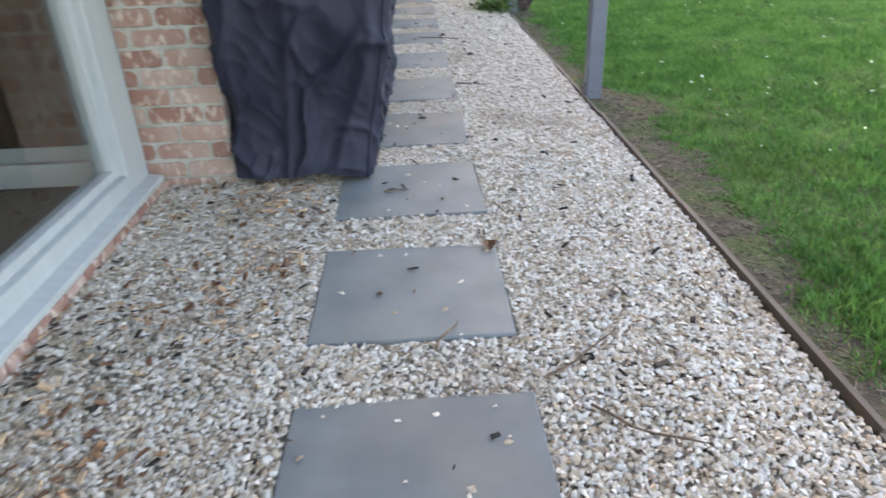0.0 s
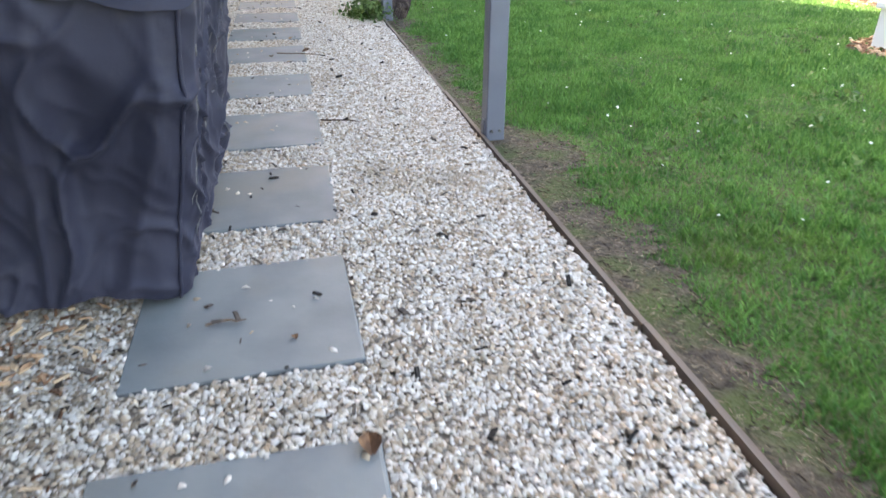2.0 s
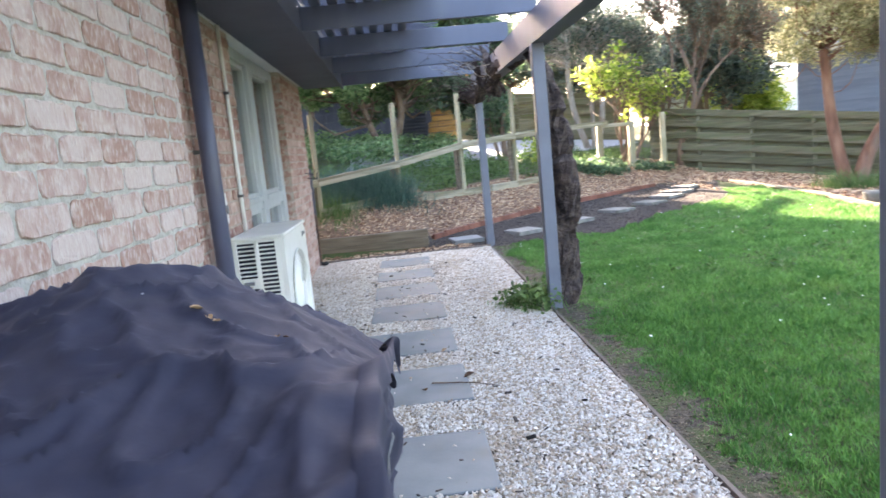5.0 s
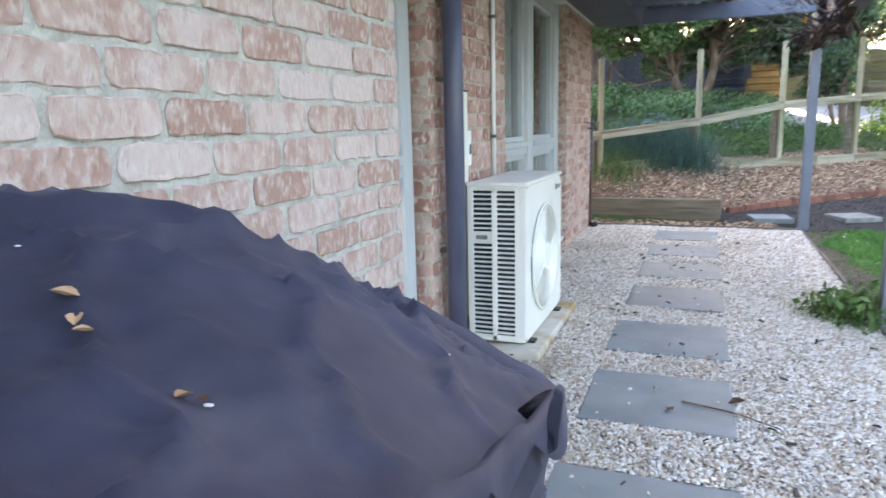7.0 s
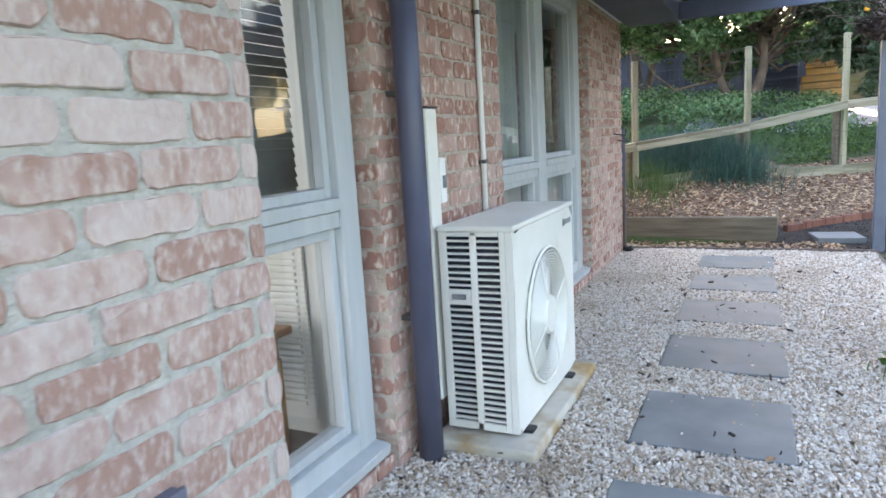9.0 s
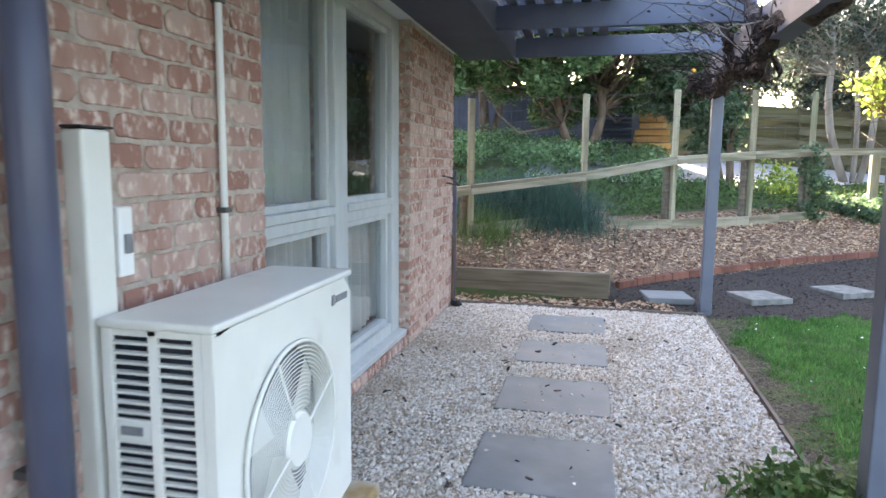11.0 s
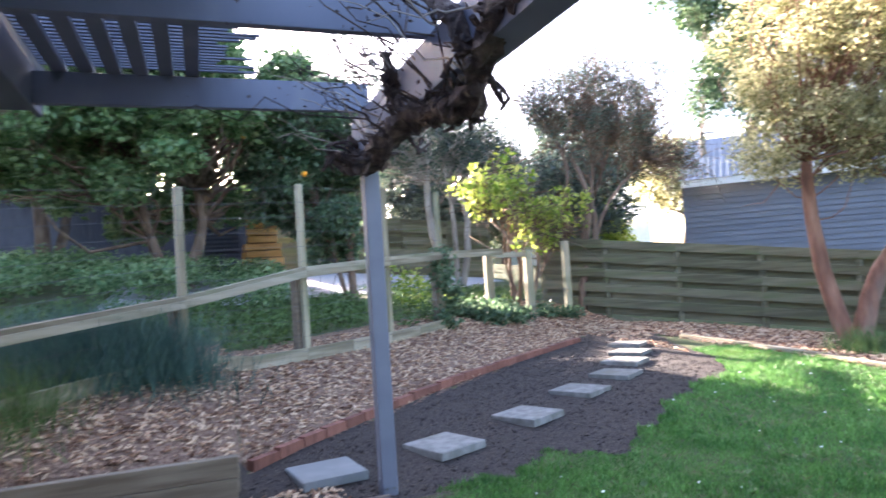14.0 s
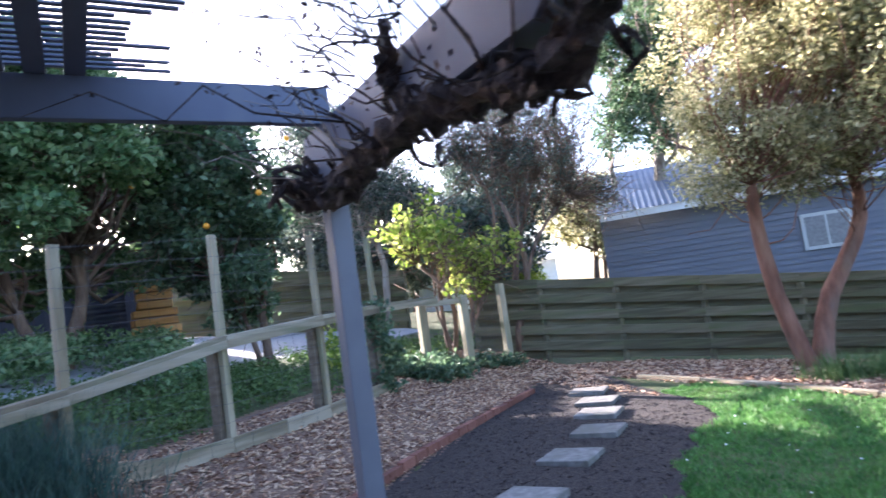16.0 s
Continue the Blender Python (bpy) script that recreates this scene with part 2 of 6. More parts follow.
M["cladding"] = material("blue_grey_weatherboard", [(0.115, 0.128, 0.155), (0.15, 0.163, 0.195)], 2, 5, 0.6, 0.15, 40, stretch=(0.5, 0.5, 4), vary=0.2)
M["roof"] = material("blue_steel_roof", [(0.09, 0.12, 0.165), (0.13, 0.16, 0.21)], 2, 4, 0.5, 0.1, metal=0.2)
M["white"] = material("white_paint", [(0.70, 0.70, 0.67), (0.80, 0.80, 0.77)], 4, 4, 0.5, 0.1)
M["slatefence"] = material("slate_blue_fence", [(0.07, 0.075, 0.105), (0.10, 0.105, 0.14)], 3, 4, 0.6, 0.2, vary=0.3)
M["interior"] = material("pale_interior_paint", [(0.62, 0.64, 0.62), (0.68, 0.70, 0.68)], 2, 3, 0.8, 0.1)
M["carpet"] = material("brown_carpet", [(0.10, 0.075, 0.055), (0.17, 0.13, 0.10)], 40, 4, 0.95, 0.4)
M["wood"] = material("honey_stained_wood", [(0.15, 0.065, 0.02), (0.27, 0.125, 0.04), (0.36, 0.19, 0.07)], 5, 6, 0.35, 0.15, 40, stretch=(5, 5, 0.6))
M["dark_wood"] = material("dark_stained_wood", [(0.035, 0.02, 0.012), (0.065, 0.038, 0.022), (0.10, 0.06, 0.035)], 5, 6, 0.5, 0.15, 40, stretch=(5, 5, 0.6))
M["curtain"] = material("sheer_white_curtain", [(0.74, 0.77, 0.77), (0.84, 0.86, 0.86)], 30, 3, 0.9, 0.2, translucent=0.3)
M["blind"] = material("grey_blind_slat", [(0.10, 0.105, 0.105), (0.15, 0.155, 0.155)], 8, 3, 0.6, 0.1)
M["glass"] = glass_material("window_glass")
M["scuff"] = material("pale_scuffed_canvas", [(0.10, 0.10, 0.11), (0.26, 0.255, 0.25)], 40, 4, 0.9, 0.3)
M["drop"] = material("bird_dropping", [(0.60, 0.60, 0.58), (0.75, 0.75, 0.72)], 30, 3, 0.8, 0.2)
M["dead_leaf"] = material("dead_leaf", [(0.10, 0.05, 0.025), (0.26, 0.14, 0.07), (0.42, 0.27, 0.15)], 20, 3, 0.8, 0.3, vary=0.8)

# ---- mesh tools ----
def part(name, bm, mat, parent=None, label="", smooth=False):
    me = bpy.data.meshes.new(name)
    bm.normal_update()
    bm.to_mesh(me)
    bm.free()
    me.materials.append(mat)
    if smooth:
        me.polygons.foreach_set("use_smooth", [True] * len(me.polygons))
    ob = new(name, me)
    if parent:
        ob.parent = parent
    if label:
        ob["label"] = label
    return ob


def empty(name, at=(0, 0, 0)):
    ob = new(name)
    ob.location = at
    return ob


def box(bm, x0, x1, y0, y1, z0, z1, bevel=0.0, m=None):
    vs = [bm.verts.new((x, y, z)) for x in (x0, x1) for y in (y0, y1) for z in (z0, z1)]
    fs = [bm.faces.new([vs[i] for i in q]) for q in ((0, 1, 3, 2), (4, 6, 7, 5), (0, 4, 5, 1), (2, 3, 7, 6), (0, 2, 6, 4), (1, 5, 7, 3))]
    if bevel:
        es = list({e for f in fs for e in f.edges})
        r = bmesh.ops.bevel(bm, geom=es, offset=bevel, segments=2, affect="EDGES", profile=0.5)
        vs = list({v for f in r["faces"] for v in f.verts} | {v for v in vs if v.is_valid})
    if m:
        bmesh.ops.transform(bm, matrix=m, verts=vs)
    return bm


def boxed(*a, **k):
    return box(bmesh.new(), *a, **k)


def tube(bm, pts, radii, n=8, cap=True, wobble=0.0):
    """A tapered tube along points."""
    pts = [Vector(p) for p in pts]
    rings = []
    side = Vector((1, 0, 0))
    for i, p in enumerate(pts):
        d = (pts[min(i + 1, len(pts) - 1)] - pts[max(i - 1, 0)]).normalized()
        if abs(d.dot(side)) > 0.9:
            side = Vector((0, 1, 0)) if abs(d.y) < 0.9 else Vector((0, 0, 1))
        u = d.cross(side).normalized()
        v = d.cross(u).normalized()
        side = (side - d * side.dot(d)).normalized()
        r = radii[i] if isinstance(radii, (list, tuple)) else radii
        ring = []
        for k in range(n):
            a = 2 * math.pi * k / n
            rr = r * (1 + wobble * (random.random() - 0.5))
            ring.append(bm.verts.new(p + u * (math.cos(a) * rr) + v * (math.sin(a) * rr)))
        rings.append(ring)
    for a, b in zip(rings, rings[1:]):
        for k in range(n):
            bm.faces.new((a[k], a[(k + 1) % n], b[(k + 1) % n], b[k]))
    if cap:
        bm.faces.new(rings[0][::-1])
        bm.faces.new(rings[-1])
    return bm


def tubed(pts, radii, n=8, **k):
    return tube(bmesh.new(), pts, radii, n, **k)


def soup(name, verts, faces, mat, smooth=False, parent=None):
    """A large mesh from arrays: verts (n,3), faces (m,k)."""
    me = bpy.data.meshes.new(name)
    verts, faces = np.asarray(verts, np.float32), np.asarray(faces, np.int32)
    k = faces.shape[1]
    me.vertices.add(len(verts))
    me.vertices.foreach_set("co", verts.ravel())
    me.loops.add(faces.size)
    me.loops.foreach_set("vertex_index", faces.ravel())
    me.polygons.add(len(faces))
    me.polygons.foreach_set("loop_start", np.arange(0, faces.size, k, dtype=np.int32))
    me.polygons.foreach_set("use_smooth", np.full(len(faces), smooth))
    me.update(calc_edges=True)
    me.validate()
    me.materials.append(mat)
    ob = new(name, me)
    if parent:
        ob.parent = parent
    return ob


def scatter(base_v, base_f, at, size, yaw, tilt_x, tilt_y):
    """Copies of a small shape: at (n,3), size (n,3), turns (n)."""
    base_v = np.asarray(base_v, float)
    v = base_v[None] * size[:, None, :]
    cx, sx, cy, sy, cz, sz = np.cos(tilt_x), np.sin(tilt_x), np.cos(tilt_y), np.sin(tilt_y), np.cos(yaw), np.sin(yaw)
    x, y, z = v[..., 0], v[..., 1], v[..., 2]
    y, z = y * cx[:, None] - z * sx[:, None], y * sx[:, None] + z * cx[:, None]
    x, z = x * cy[:, None] + z * sy[:, None], -x * sy[:, None] + z * cy[:, None]
    x, y = x * cz[:, None] - y * sz[:, None], x * sz[:, None] + y * cz[:, None]
    out = np.stack([x, y, z], -1) + at[:, None, :]
    f = np.asarray(base_f)[None] + (np.arange(len(at)) * len(base_v))[:, None, None]
    return out.reshape(-1, 3), f.reshape(-1, f.shape[-1])


def step(a, b, t):
    return np.clip((np.asarray(t, float) - a) / (b - a), 0, 1)


def smooth_step(a, b, t):
    s = step(a, b, t)
    return s * s * (3 - 2 * s)


def bed_d(x, y):
    """Distance uphill of the brick edging."""
    return (np.asarray(x) - 0.44) * -0.62 + (np.asarray(y) - 12.55) * 0.785


def land(x, y):
    """Height of the ground."""
    x, y = np.asarray(x, float), np.asarray(y, float)
    z = 0.09 * step(11.9, 12.8, y) + 0.13 * step(12.8, 16.5, y)
    d = bed_d(x, y)
    up = 0.27 * np.clip(d, 0, 1.3) + 0.13 * np.clip(d - 1.3, 0, 8.5)
    up = np.where(y > 12.12, up, 0)
    z = z - 0.10 * np.clip(x - 7.2, 0, 6) * step(5, 11, y) * step(19, 17, y)
    return z + up * step(12.1, 12.4, y) + 0.10 * step(12.12, 12.3, y) * step(-0.5, 0.3, d) * (x < 0.36)


def lz(x, y):
    return float(land(x, y))


def beam_between(a, b, w, h, bevel=0.004):
    a, b = Vector(a), Vector(b)
    d = b - a
    bm = boxed(-w / 2, w / 2, 0, d.length, -h / 2, h / 2, bevel)
    bmesh.ops.transform(bm, matrix=Matrix.Translation(a) @ d.to_track_quat("Y", "Z").to_matrix().to_4x4(), verts=bm.verts[:])
    return bm


def translated(bm, vec):
    bmesh.ops.translate(bm, verts=bm.verts[:], vec=vec)
    return bm

# ---- ground ----
LAWN_X = [1.0, 1.7, 2.25, 2.75, 3.1, 3.95, 5.0, 5.35, 5.7, 6.15, 9.0]
LAWN_Y = [11.72, 11.78, 12.02, 11.85, 12.15, 12.8, 13.3, 13.95, 14.9, 16.0, 16.2]


def edge_x(y):
    return 1.0 + 0.009 * (np.asarray(y, float) - 2.5)


def lawn_edge(x):
    return np.interp(x, LAWN_X, LAWN_Y) + 0.06 * np.sin(np.asarray(x) * 9.0) + 0.04 * np.sin(np.asarray(x) * 23.0)


xs = np.concatenate([[-700, -250, -90, -40, -20], np.linspace(-12, 14, 131), [20, 40, 90, 250, 700]])
ys = np.concatenate([[-700, -250, -90, -30, -14], np.linspace(-8, 32, 201), [40, 60, 120, 300, 700]])
gx, gy = np.meshgrid(xs, ys, indexing="ij")
gz = land(gx, gy)
ny = len(ys)
ii, jj = np.meshgrid(np.arange(len(xs) - 1), np.arange(ny - 1), indexing="ij")
q = (ii * ny + jj).ravel()
tagged(soup("ground", np.stack([gx.ravel(), gy.ravel(), gz.ravel()], -1), np.stack([q, q + ny, q + ny + 1, q + 1], -1), M["soil"], True),
       "mossy lawn soil rising gently to the back garden", "ground", kind="structure")


def drape(name, mask, x0, x1, y0, y1, s, lift, mat, label, category):
    """A thin sheet over the ground where mask(x, y) holds."""
    ax, ay = np.arange(x0, x1 + s, s), np.arange(y0, y1 + s, s)
    px, py = np.meshgrid(ax, ay, indexing="ij")
    n = len(ay)
    i, j = np.meshgrid(np.arange(len(ax) - 1), np.arange(n - 1), indexing="ij")
    keep = mask(px[:-1, :-1] + s / 2, py[:-1, :-1] + s / 2).ravel()
    k = (i * n + j).ravel()[keep]
    fs = np.stack([k, k + n, k + n + 1, k + 1], -1)
    used, inv = np.unique(fs.ravel(), return_inverse=True)
    v = np.stack([px.ravel(), py.ravel(), (land(px, py) + lift).ravel()], -1)[used]
    return tagged(soup(name, v, inv.reshape(-1, 4), mat, True), label, category, kind="structure")


drape("gravel_path", lambda x, y: (x < edge_x(y)) & (y < 11.74), -1.35, 1.2, -4, 11.75, 0.05, 0.006, M["gravel_bed"], "grit bed of the white pebble path", "path")
drape("mulch_walk", lambda x, y: (bed_d(x, y) < 0.05) & (y > np.where(x < 1.1, 11.78, lawn_edge(x))) & (x < 6.1) & (y > 11.7) & (y < 18), -1.3, 6.2, 11.7, 18, 0.05, 0.008, M["dark_mulch"],
      "dark mulch strip under the stepping stones", "mulch")
drape("mulch_bed", lambda x, y: (bed_d(x, y) > 0) & (bed_d(x, y) < 1.9) & (y > 12.2) & (x < 6.3), -1.6, 6.4, 12.2, 19, 0.06, 0.008, M["mulch_bed"], "sloping garden bed of bark mulch", "mulch")
drape("fence_bed", lambda x, y: ((x > 6.15 + 0.05 * np.sin(y * 3)) | (y > lawn_edge(np.clip(x, 1, 6.2)) + 0.4) & (x > 5.6)) & (x < 6.15 + (18.95 - y) * 0.60) & (bed_d(x, y) < 1.9), 5.5, 12, 6, 20, 0.06, 0.008, M["mulch_bed"],
      "bark bed along the back fence", "mulch")
drape("driveway", lambda x, y: (bed_d(x, y) > 4.2 + 0.2 * np.sin(x)) & (bed_d(x, y) < 9.0) & (x > -1.0) & (x < 7.5), -1, 7.5, 14, 30, 0.25, 0.012, M["road"], "pale grey gravel driveway beyond the fence", "driveway")

# ---- house ----
TOP = 2.19
WALL_T = 0.11


def brick_mesh(w, h, seed, depth=0.03):
    """A worn brick: a ragged outline, an arris that is broken here and there, an uneven face."""
    rnd = random.Random(seed)
    bm = bmesh.new()
    pts = []
    nl = 9 if w > 0.15 else 5
    for x, z, dx, dz, n in ((-w / 2, -h / 2, w, 0, nl), (w / 2, -h / 2, 0, h, 3), (w / 2, h / 2, -w, 0, nl), (-w / 2, h / 2, 0, -h, 3)):
        bow = rnd.uniform(-0.003, 0.003)
        for k in range(n):
            t = k / n
            c = rnd.uniform(0.004, 0.010) if k == 0 else 0.0
            o = bow * math.sin(math.pi * t) + rnd.uniform(-0.0022, 0.0022)
            pts.append((x + dx * t - math.copysign(c, x) + (o if dz else 0), z + dz * t - math.copysign(c * 0.6, z) + (o if dx else 0)))
    back = [bm.verts.new((x, 0.0, z)) for x, z in pts]
    mid = [bm.verts.new((x, -depth + 0.0035 + rnd.uniform(-0.002, 0.002), z)) for x, z in pts]
    front = [bm.verts.new((x - math.copysign(0.003, x), -depth + rnd.uniform(-0.0012, 0.0012), z - math.copysign(0.003, z))) for x, z in pts]
    n = len(pts)
    for a, b in ((back, mid), (mid, front)):
        for k in range(n):
            bm.faces.new((a[k], a[(k + 1) % n], b[(k + 1) % n], b[k]))
    bm.faces.new(front)
    me = bpy.data.meshes.new("brick")
    bm.normal_update()
    bm.to_mesh(me)
    bm.free()
    return me


COURSE, PITCH = 0.078, 0.2303
BRICK_W, HALF_W, BRICK_H = 0.2185, 0.104, 0.0665
BRICKS = [brick_mesh(BRICK_W, BRICK_H, s) for s in range(14)]
HALVES = [brick_mesh(HALF_W, BRICK_H, 50 + s) for s in range(7)]
BRICK_JOBS = []


def brick_wall(name, x0, x1, y0, y1, faces, mat, label, z0=-0.02, z1=TOP):
    """A mortar core with a brick skin on the faces named: (side, offset of the bond)."""
    core = tagged(part(name, boxed(x0, x1, y0, y1, z0, z1), M["mortar" if mat == M["brick"] else "mortar_buff"]), label, "brick wall", kind="structure")
    for side, phase in faces:
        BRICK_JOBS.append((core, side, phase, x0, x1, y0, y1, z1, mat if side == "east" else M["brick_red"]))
    return core


def lay_bricks():
    for core, side, phase, x0, x1, y0, y1, z1, mat in BRICK_JOBS:
        ln = (y1 - y0) if side in ("east", "west") else (x1 - x0)
        for c in range(-1, int((z1 - 0.06) / COURSE) - 0):
            z = 0.089 + c * COURSE
            s = -PITCH / 2 * ((c + phase) % 2)
            while s < ln - 0.03:
                a, b = max(s, 0.0), min(s + BRICK_W, ln)
                s += PITCH
                if b - a < 0.035:
                    continue
                w = b - a
                half = w < 0.15
                me = random.choice(HALVES if half else BRICKS)
                ob = bpy.data.objects.new("brick", me)
                if not me.materials:
                    me.materials.append(mat)
                scene.collection.objects.link(ob)
                ob.parent = core
                mid = (a + b) / 2
                flip = random.choice((0, math.pi))
                prow = random.uniform(-0.0022, 0.003)
                tilt = random.uniform(-0.012, 0.012)
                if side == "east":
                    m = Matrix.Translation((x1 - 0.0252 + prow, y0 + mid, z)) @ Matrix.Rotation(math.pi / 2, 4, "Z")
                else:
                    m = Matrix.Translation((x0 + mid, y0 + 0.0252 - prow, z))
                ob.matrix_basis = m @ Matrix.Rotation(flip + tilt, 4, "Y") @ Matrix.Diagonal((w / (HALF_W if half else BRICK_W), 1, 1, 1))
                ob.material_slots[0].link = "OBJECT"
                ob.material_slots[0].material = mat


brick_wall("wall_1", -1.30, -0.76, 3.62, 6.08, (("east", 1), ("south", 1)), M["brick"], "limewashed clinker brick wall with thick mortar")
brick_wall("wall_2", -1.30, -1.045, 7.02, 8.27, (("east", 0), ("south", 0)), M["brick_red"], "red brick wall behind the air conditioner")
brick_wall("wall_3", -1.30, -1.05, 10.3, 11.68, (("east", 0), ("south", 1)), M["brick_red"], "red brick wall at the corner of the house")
tagged(part("wall_north", boxed(-7.9, -1.30, 11.5, 11.68, -0.02, TOP), M["brick_red"]), "red brick end wall of the house", "wall", kind="structure")
tagged(part("wall_south", boxed(-7.9, -1.2, -6.1, -5.9, -0.02, TOP), M["brick_red"]), "brick end wall of the house", "wall", kind="structure")
tagged(part("wall_west", boxed(-8.0, -7.9, -6.1, 11.68, -0.02, TOP), M["brick_red"]), "brick back wall of the house", "wall", kind="structure")
tagged(part("wall_inner", boxed(-2.7, -2.6, -5.9, 11.5, -0.02, TOP), M["interior"]), "pale painted inner wall of the room", "wall", kind="structure")
# cross wall; its unseen opening is added to hold the fill lamp
bm = bmesh.new()
for a, b, c, d in ((-2.6, -2.5, 0.07, TOP), (-1.45, -1.31, 0.07, TOP), (-2.5, -1.45, 0.07, 0.45), (-2.5, -1.45, 2.0, TOP)):
    box(bm, a, b, 4.2, 4.3, c, d)
tagged(part("wall_cross", bm, M["interior"]), "pale inner wall with an added opening for the fill lamp", "wall", kind="structure")
tagged(part("wall_partition", boxed(-2.6, -1.31, 7.06, 7.16, 0.07, TOP), M["interior"]), "pale painted partition wall behind the window", "wall", kind="structure")
tagged(part("wall_end", boxed(-2.6, -1.31, 3.60, 3.70, 0.07, TOP), M["interior"]), "pale inner end wall behind the glazed door", "wall", kind="structure")
inner_door = tagged(empty("inner_door", (-1.97, 3.56, 0.07)), "dark brown timber panelled doors closing the inner opening", "door", kind="structure")
part("leaf", boxed(-0.62, 0.0, 0.0, 0.035, 0.16, 2.1, 0.004), M["dark_wood"], inner_door)
part("leaf", boxed(0.004, 0.64, 0.0, 0.035, 0.16, 2.1, 0.004), M["dark_wood"], inner_door)
for x0 in (-0.52, 0.12):
    for z0 in (0.30, 1.2):
        part("panel", boxed(x0, x0 + 0.4, -0.008, -0.001, z0, z0 + 0.72, 0.003), M["dark_wood"], inner_door)
tagged(part("baseboard", boxed(-2.6, -1.32, 3.52, 3.555, 0.07, 0.17, 0.004), M["white"]), "white painted skirting board inside the door", "skirting", kind="structure")
# fill lamp added to brighten the room behind window_1
room = new("room_fill_lamp", bpy.data.lights.new("room_fill_lamp", "AREA"))
room.data.shape, room.data.size, room.data.size_y, room.data.energy, room.data.color = "RECTANGLE", 1.0, 1.5, 2.6, (0.93, 0.97, 1.0)
room.matrix_world = look((-1.97, 4.25, 1.22), (-1.97, 8.0, 1.22))
tagged(part("wall_4", boxed(-1.30, -1.10, -5.9, -0.3, -0.02, TOP), M["brick_red"]), "red brick wall beside the glass door", "wall", kind="structure")
tagged(part("floor", boxed(-2.6, -1.31, -5.9, 11.5, -0.02, 0.07), M["carpet"]), "brown carpeted floor of the house", "floor", kind="structure")
tagged(part("ceiling", boxed(-7.9, -1.02, -6.1, 11.68, TOP, TOP + 0.04), M["interior"]), "plain white ceiling", "ceiling", kind="structure")

# roof: soffit, fascia, two unseen slopes added to cast the house's shadow
soffit = tagged(part("soffit", boxed(-1.02, -0.56, -6.1, 12.0, TOP - 0.005, TOP + 0.03), M["soffit"]), "dark blue painted eave soffit", "soffit", kind="structure")
tagged(part("fascia", boxed(-0.56, -0.53, -6.1, 12.0, TOP - 0.04, TOP + 0.18, 0.004), M["soffit"]), "dark blue fascia board", "fascia", kind="structure")
bm = bmesh.new()
for a, b in (((-0.50, 2.38), (-4.5, 4.35)), ((-4.5, 4.35), (-8.5, 2.38))):
    v = [bm.verts.new(p) for p in ((a[0], -6.5, a[1]), (a[0], 12.05, a[1]), (b[0], 12.05, b[1]), (b[0], -6.5, b[1]))]
    bm.faces.new(v)
bmesh.ops.solidify(bm, geom=bm.faces[:], thickness=0.06)
tagged(part("roof", bm, M["roof"]), "unseen steel house roof added for its shadow", "roof", kind="structure")
bm = bmesh.new()
for y in (-6.0, 11.6):
    v = [bm.verts.new(p) for p in ((-7.9, y, TOP), (-1.05, y, TOP), (-4.5, y, 4.28))]
    bm.faces.new(v)
bmesh.ops.solidify(bm, geom=bm.faces[:], thickness=0.05)
tagged(part("gable", bm, M["soffit"]), "gable ends under the roof", "gable", kind="structure")


# ---- windows ----
def window(name, y0, y1, mulls, label, transom=True, bottom=0.1, right=0.11, left=0.11, sill=True):
    """A painted timber window in the x = -1.14 plane: frame, sill, mullions, panes."""
    x0, x1 = -1.24, -1.14
    w = tagged(empty(name, (-1.2, (y0 + y1) / 2, bottom)), label, "window", kind="structure")
    off = -w.location

    def bit(n, bm, mat, lab=""):
        bmesh.ops.translate(bm, verts=bm.verts[:], vec=off)
        return part(n, bm, mat, w, lab)
    top = TOP - 0.01
    bit("window_frame", boxed(x0, x1 + 0.02, y0, y0 + left, bottom, top, 0.006), M["frame"])
    bit("window_frame", boxed(x0, x1 + 0.02, y1 - right, y1, bottom, top, 0.006), M["frame"])
    bit("window_frame", boxed(x0, x1 + 0.018, y0 + left, y1 - right, bottom, bottom + 0.09, 0.006), M["frame"])
    bit("window_frame", boxed(x0, x1 + 0.018, y0 + left, y1 - right, top - 0.08, top, 0.006), M["frame"])
    if sill:
        m = Matrix.Rotation(0.16, 4, "Y")
        b = boxed(-0.06, 0.05, y0, y1, -0.03, 0.012, 0.005)
        bmesh.ops.transform(b, matrix=Matrix.Translation((x1 + 0.03, 0, bottom + 0.01)) @ m, verts=b.verts[:])
        bit("window_sill", b, M["frame"])
    cells = [y0 + left] + [v for m in mulls for v in m] + [y1 - right]
    for a, b in mulls:
        bit("mullion", boxed(x0, x1 + 0.022, a, b, bottom + 0.09, top - 0.08, 0.006), M["frame"])
    for k in range(0, len(cells), 2):
        a, b = cells[k], cells[k + 1]
        zs = [(bottom + 0.09, 0.93), (1.03, top - 0.08)] if transom else [(bottom + 0.09, top - 0.08)]
        if transom:
            bit("transom", boxed(x0, x1 + 0.012, a, b, 0.93, 0.985, 0.004), M["frame"])
            bit("transom", boxed(x0, x1 + 0.026, a, b, 0.987, 1.03, 0.006), M["frame"])
        for z0, z1 in zs:
            sash = bmesh.new()
            f = 0.035
            for (p, q, r, s) in ((a, a + f, z0, z1), (b - f, b, z0, z1), (a + f, b - f, z0, z0 + f), (a + f, b - f, z1 - f, z1)):
                box(sash, x0 + 0.02, x1 - 0.012, p, q, r, s, 0.004)
            sh = bit("sash", sash, M["frame"])
            g = part("pane", boxed(x0 + 0.045, x0 + 0.050, a + f, b - f, z0 + f, z1 - f), M["glass"])
            g.parent = sh
            bmesh_shift(g, off)
            g.visible_shadow = False
    return w


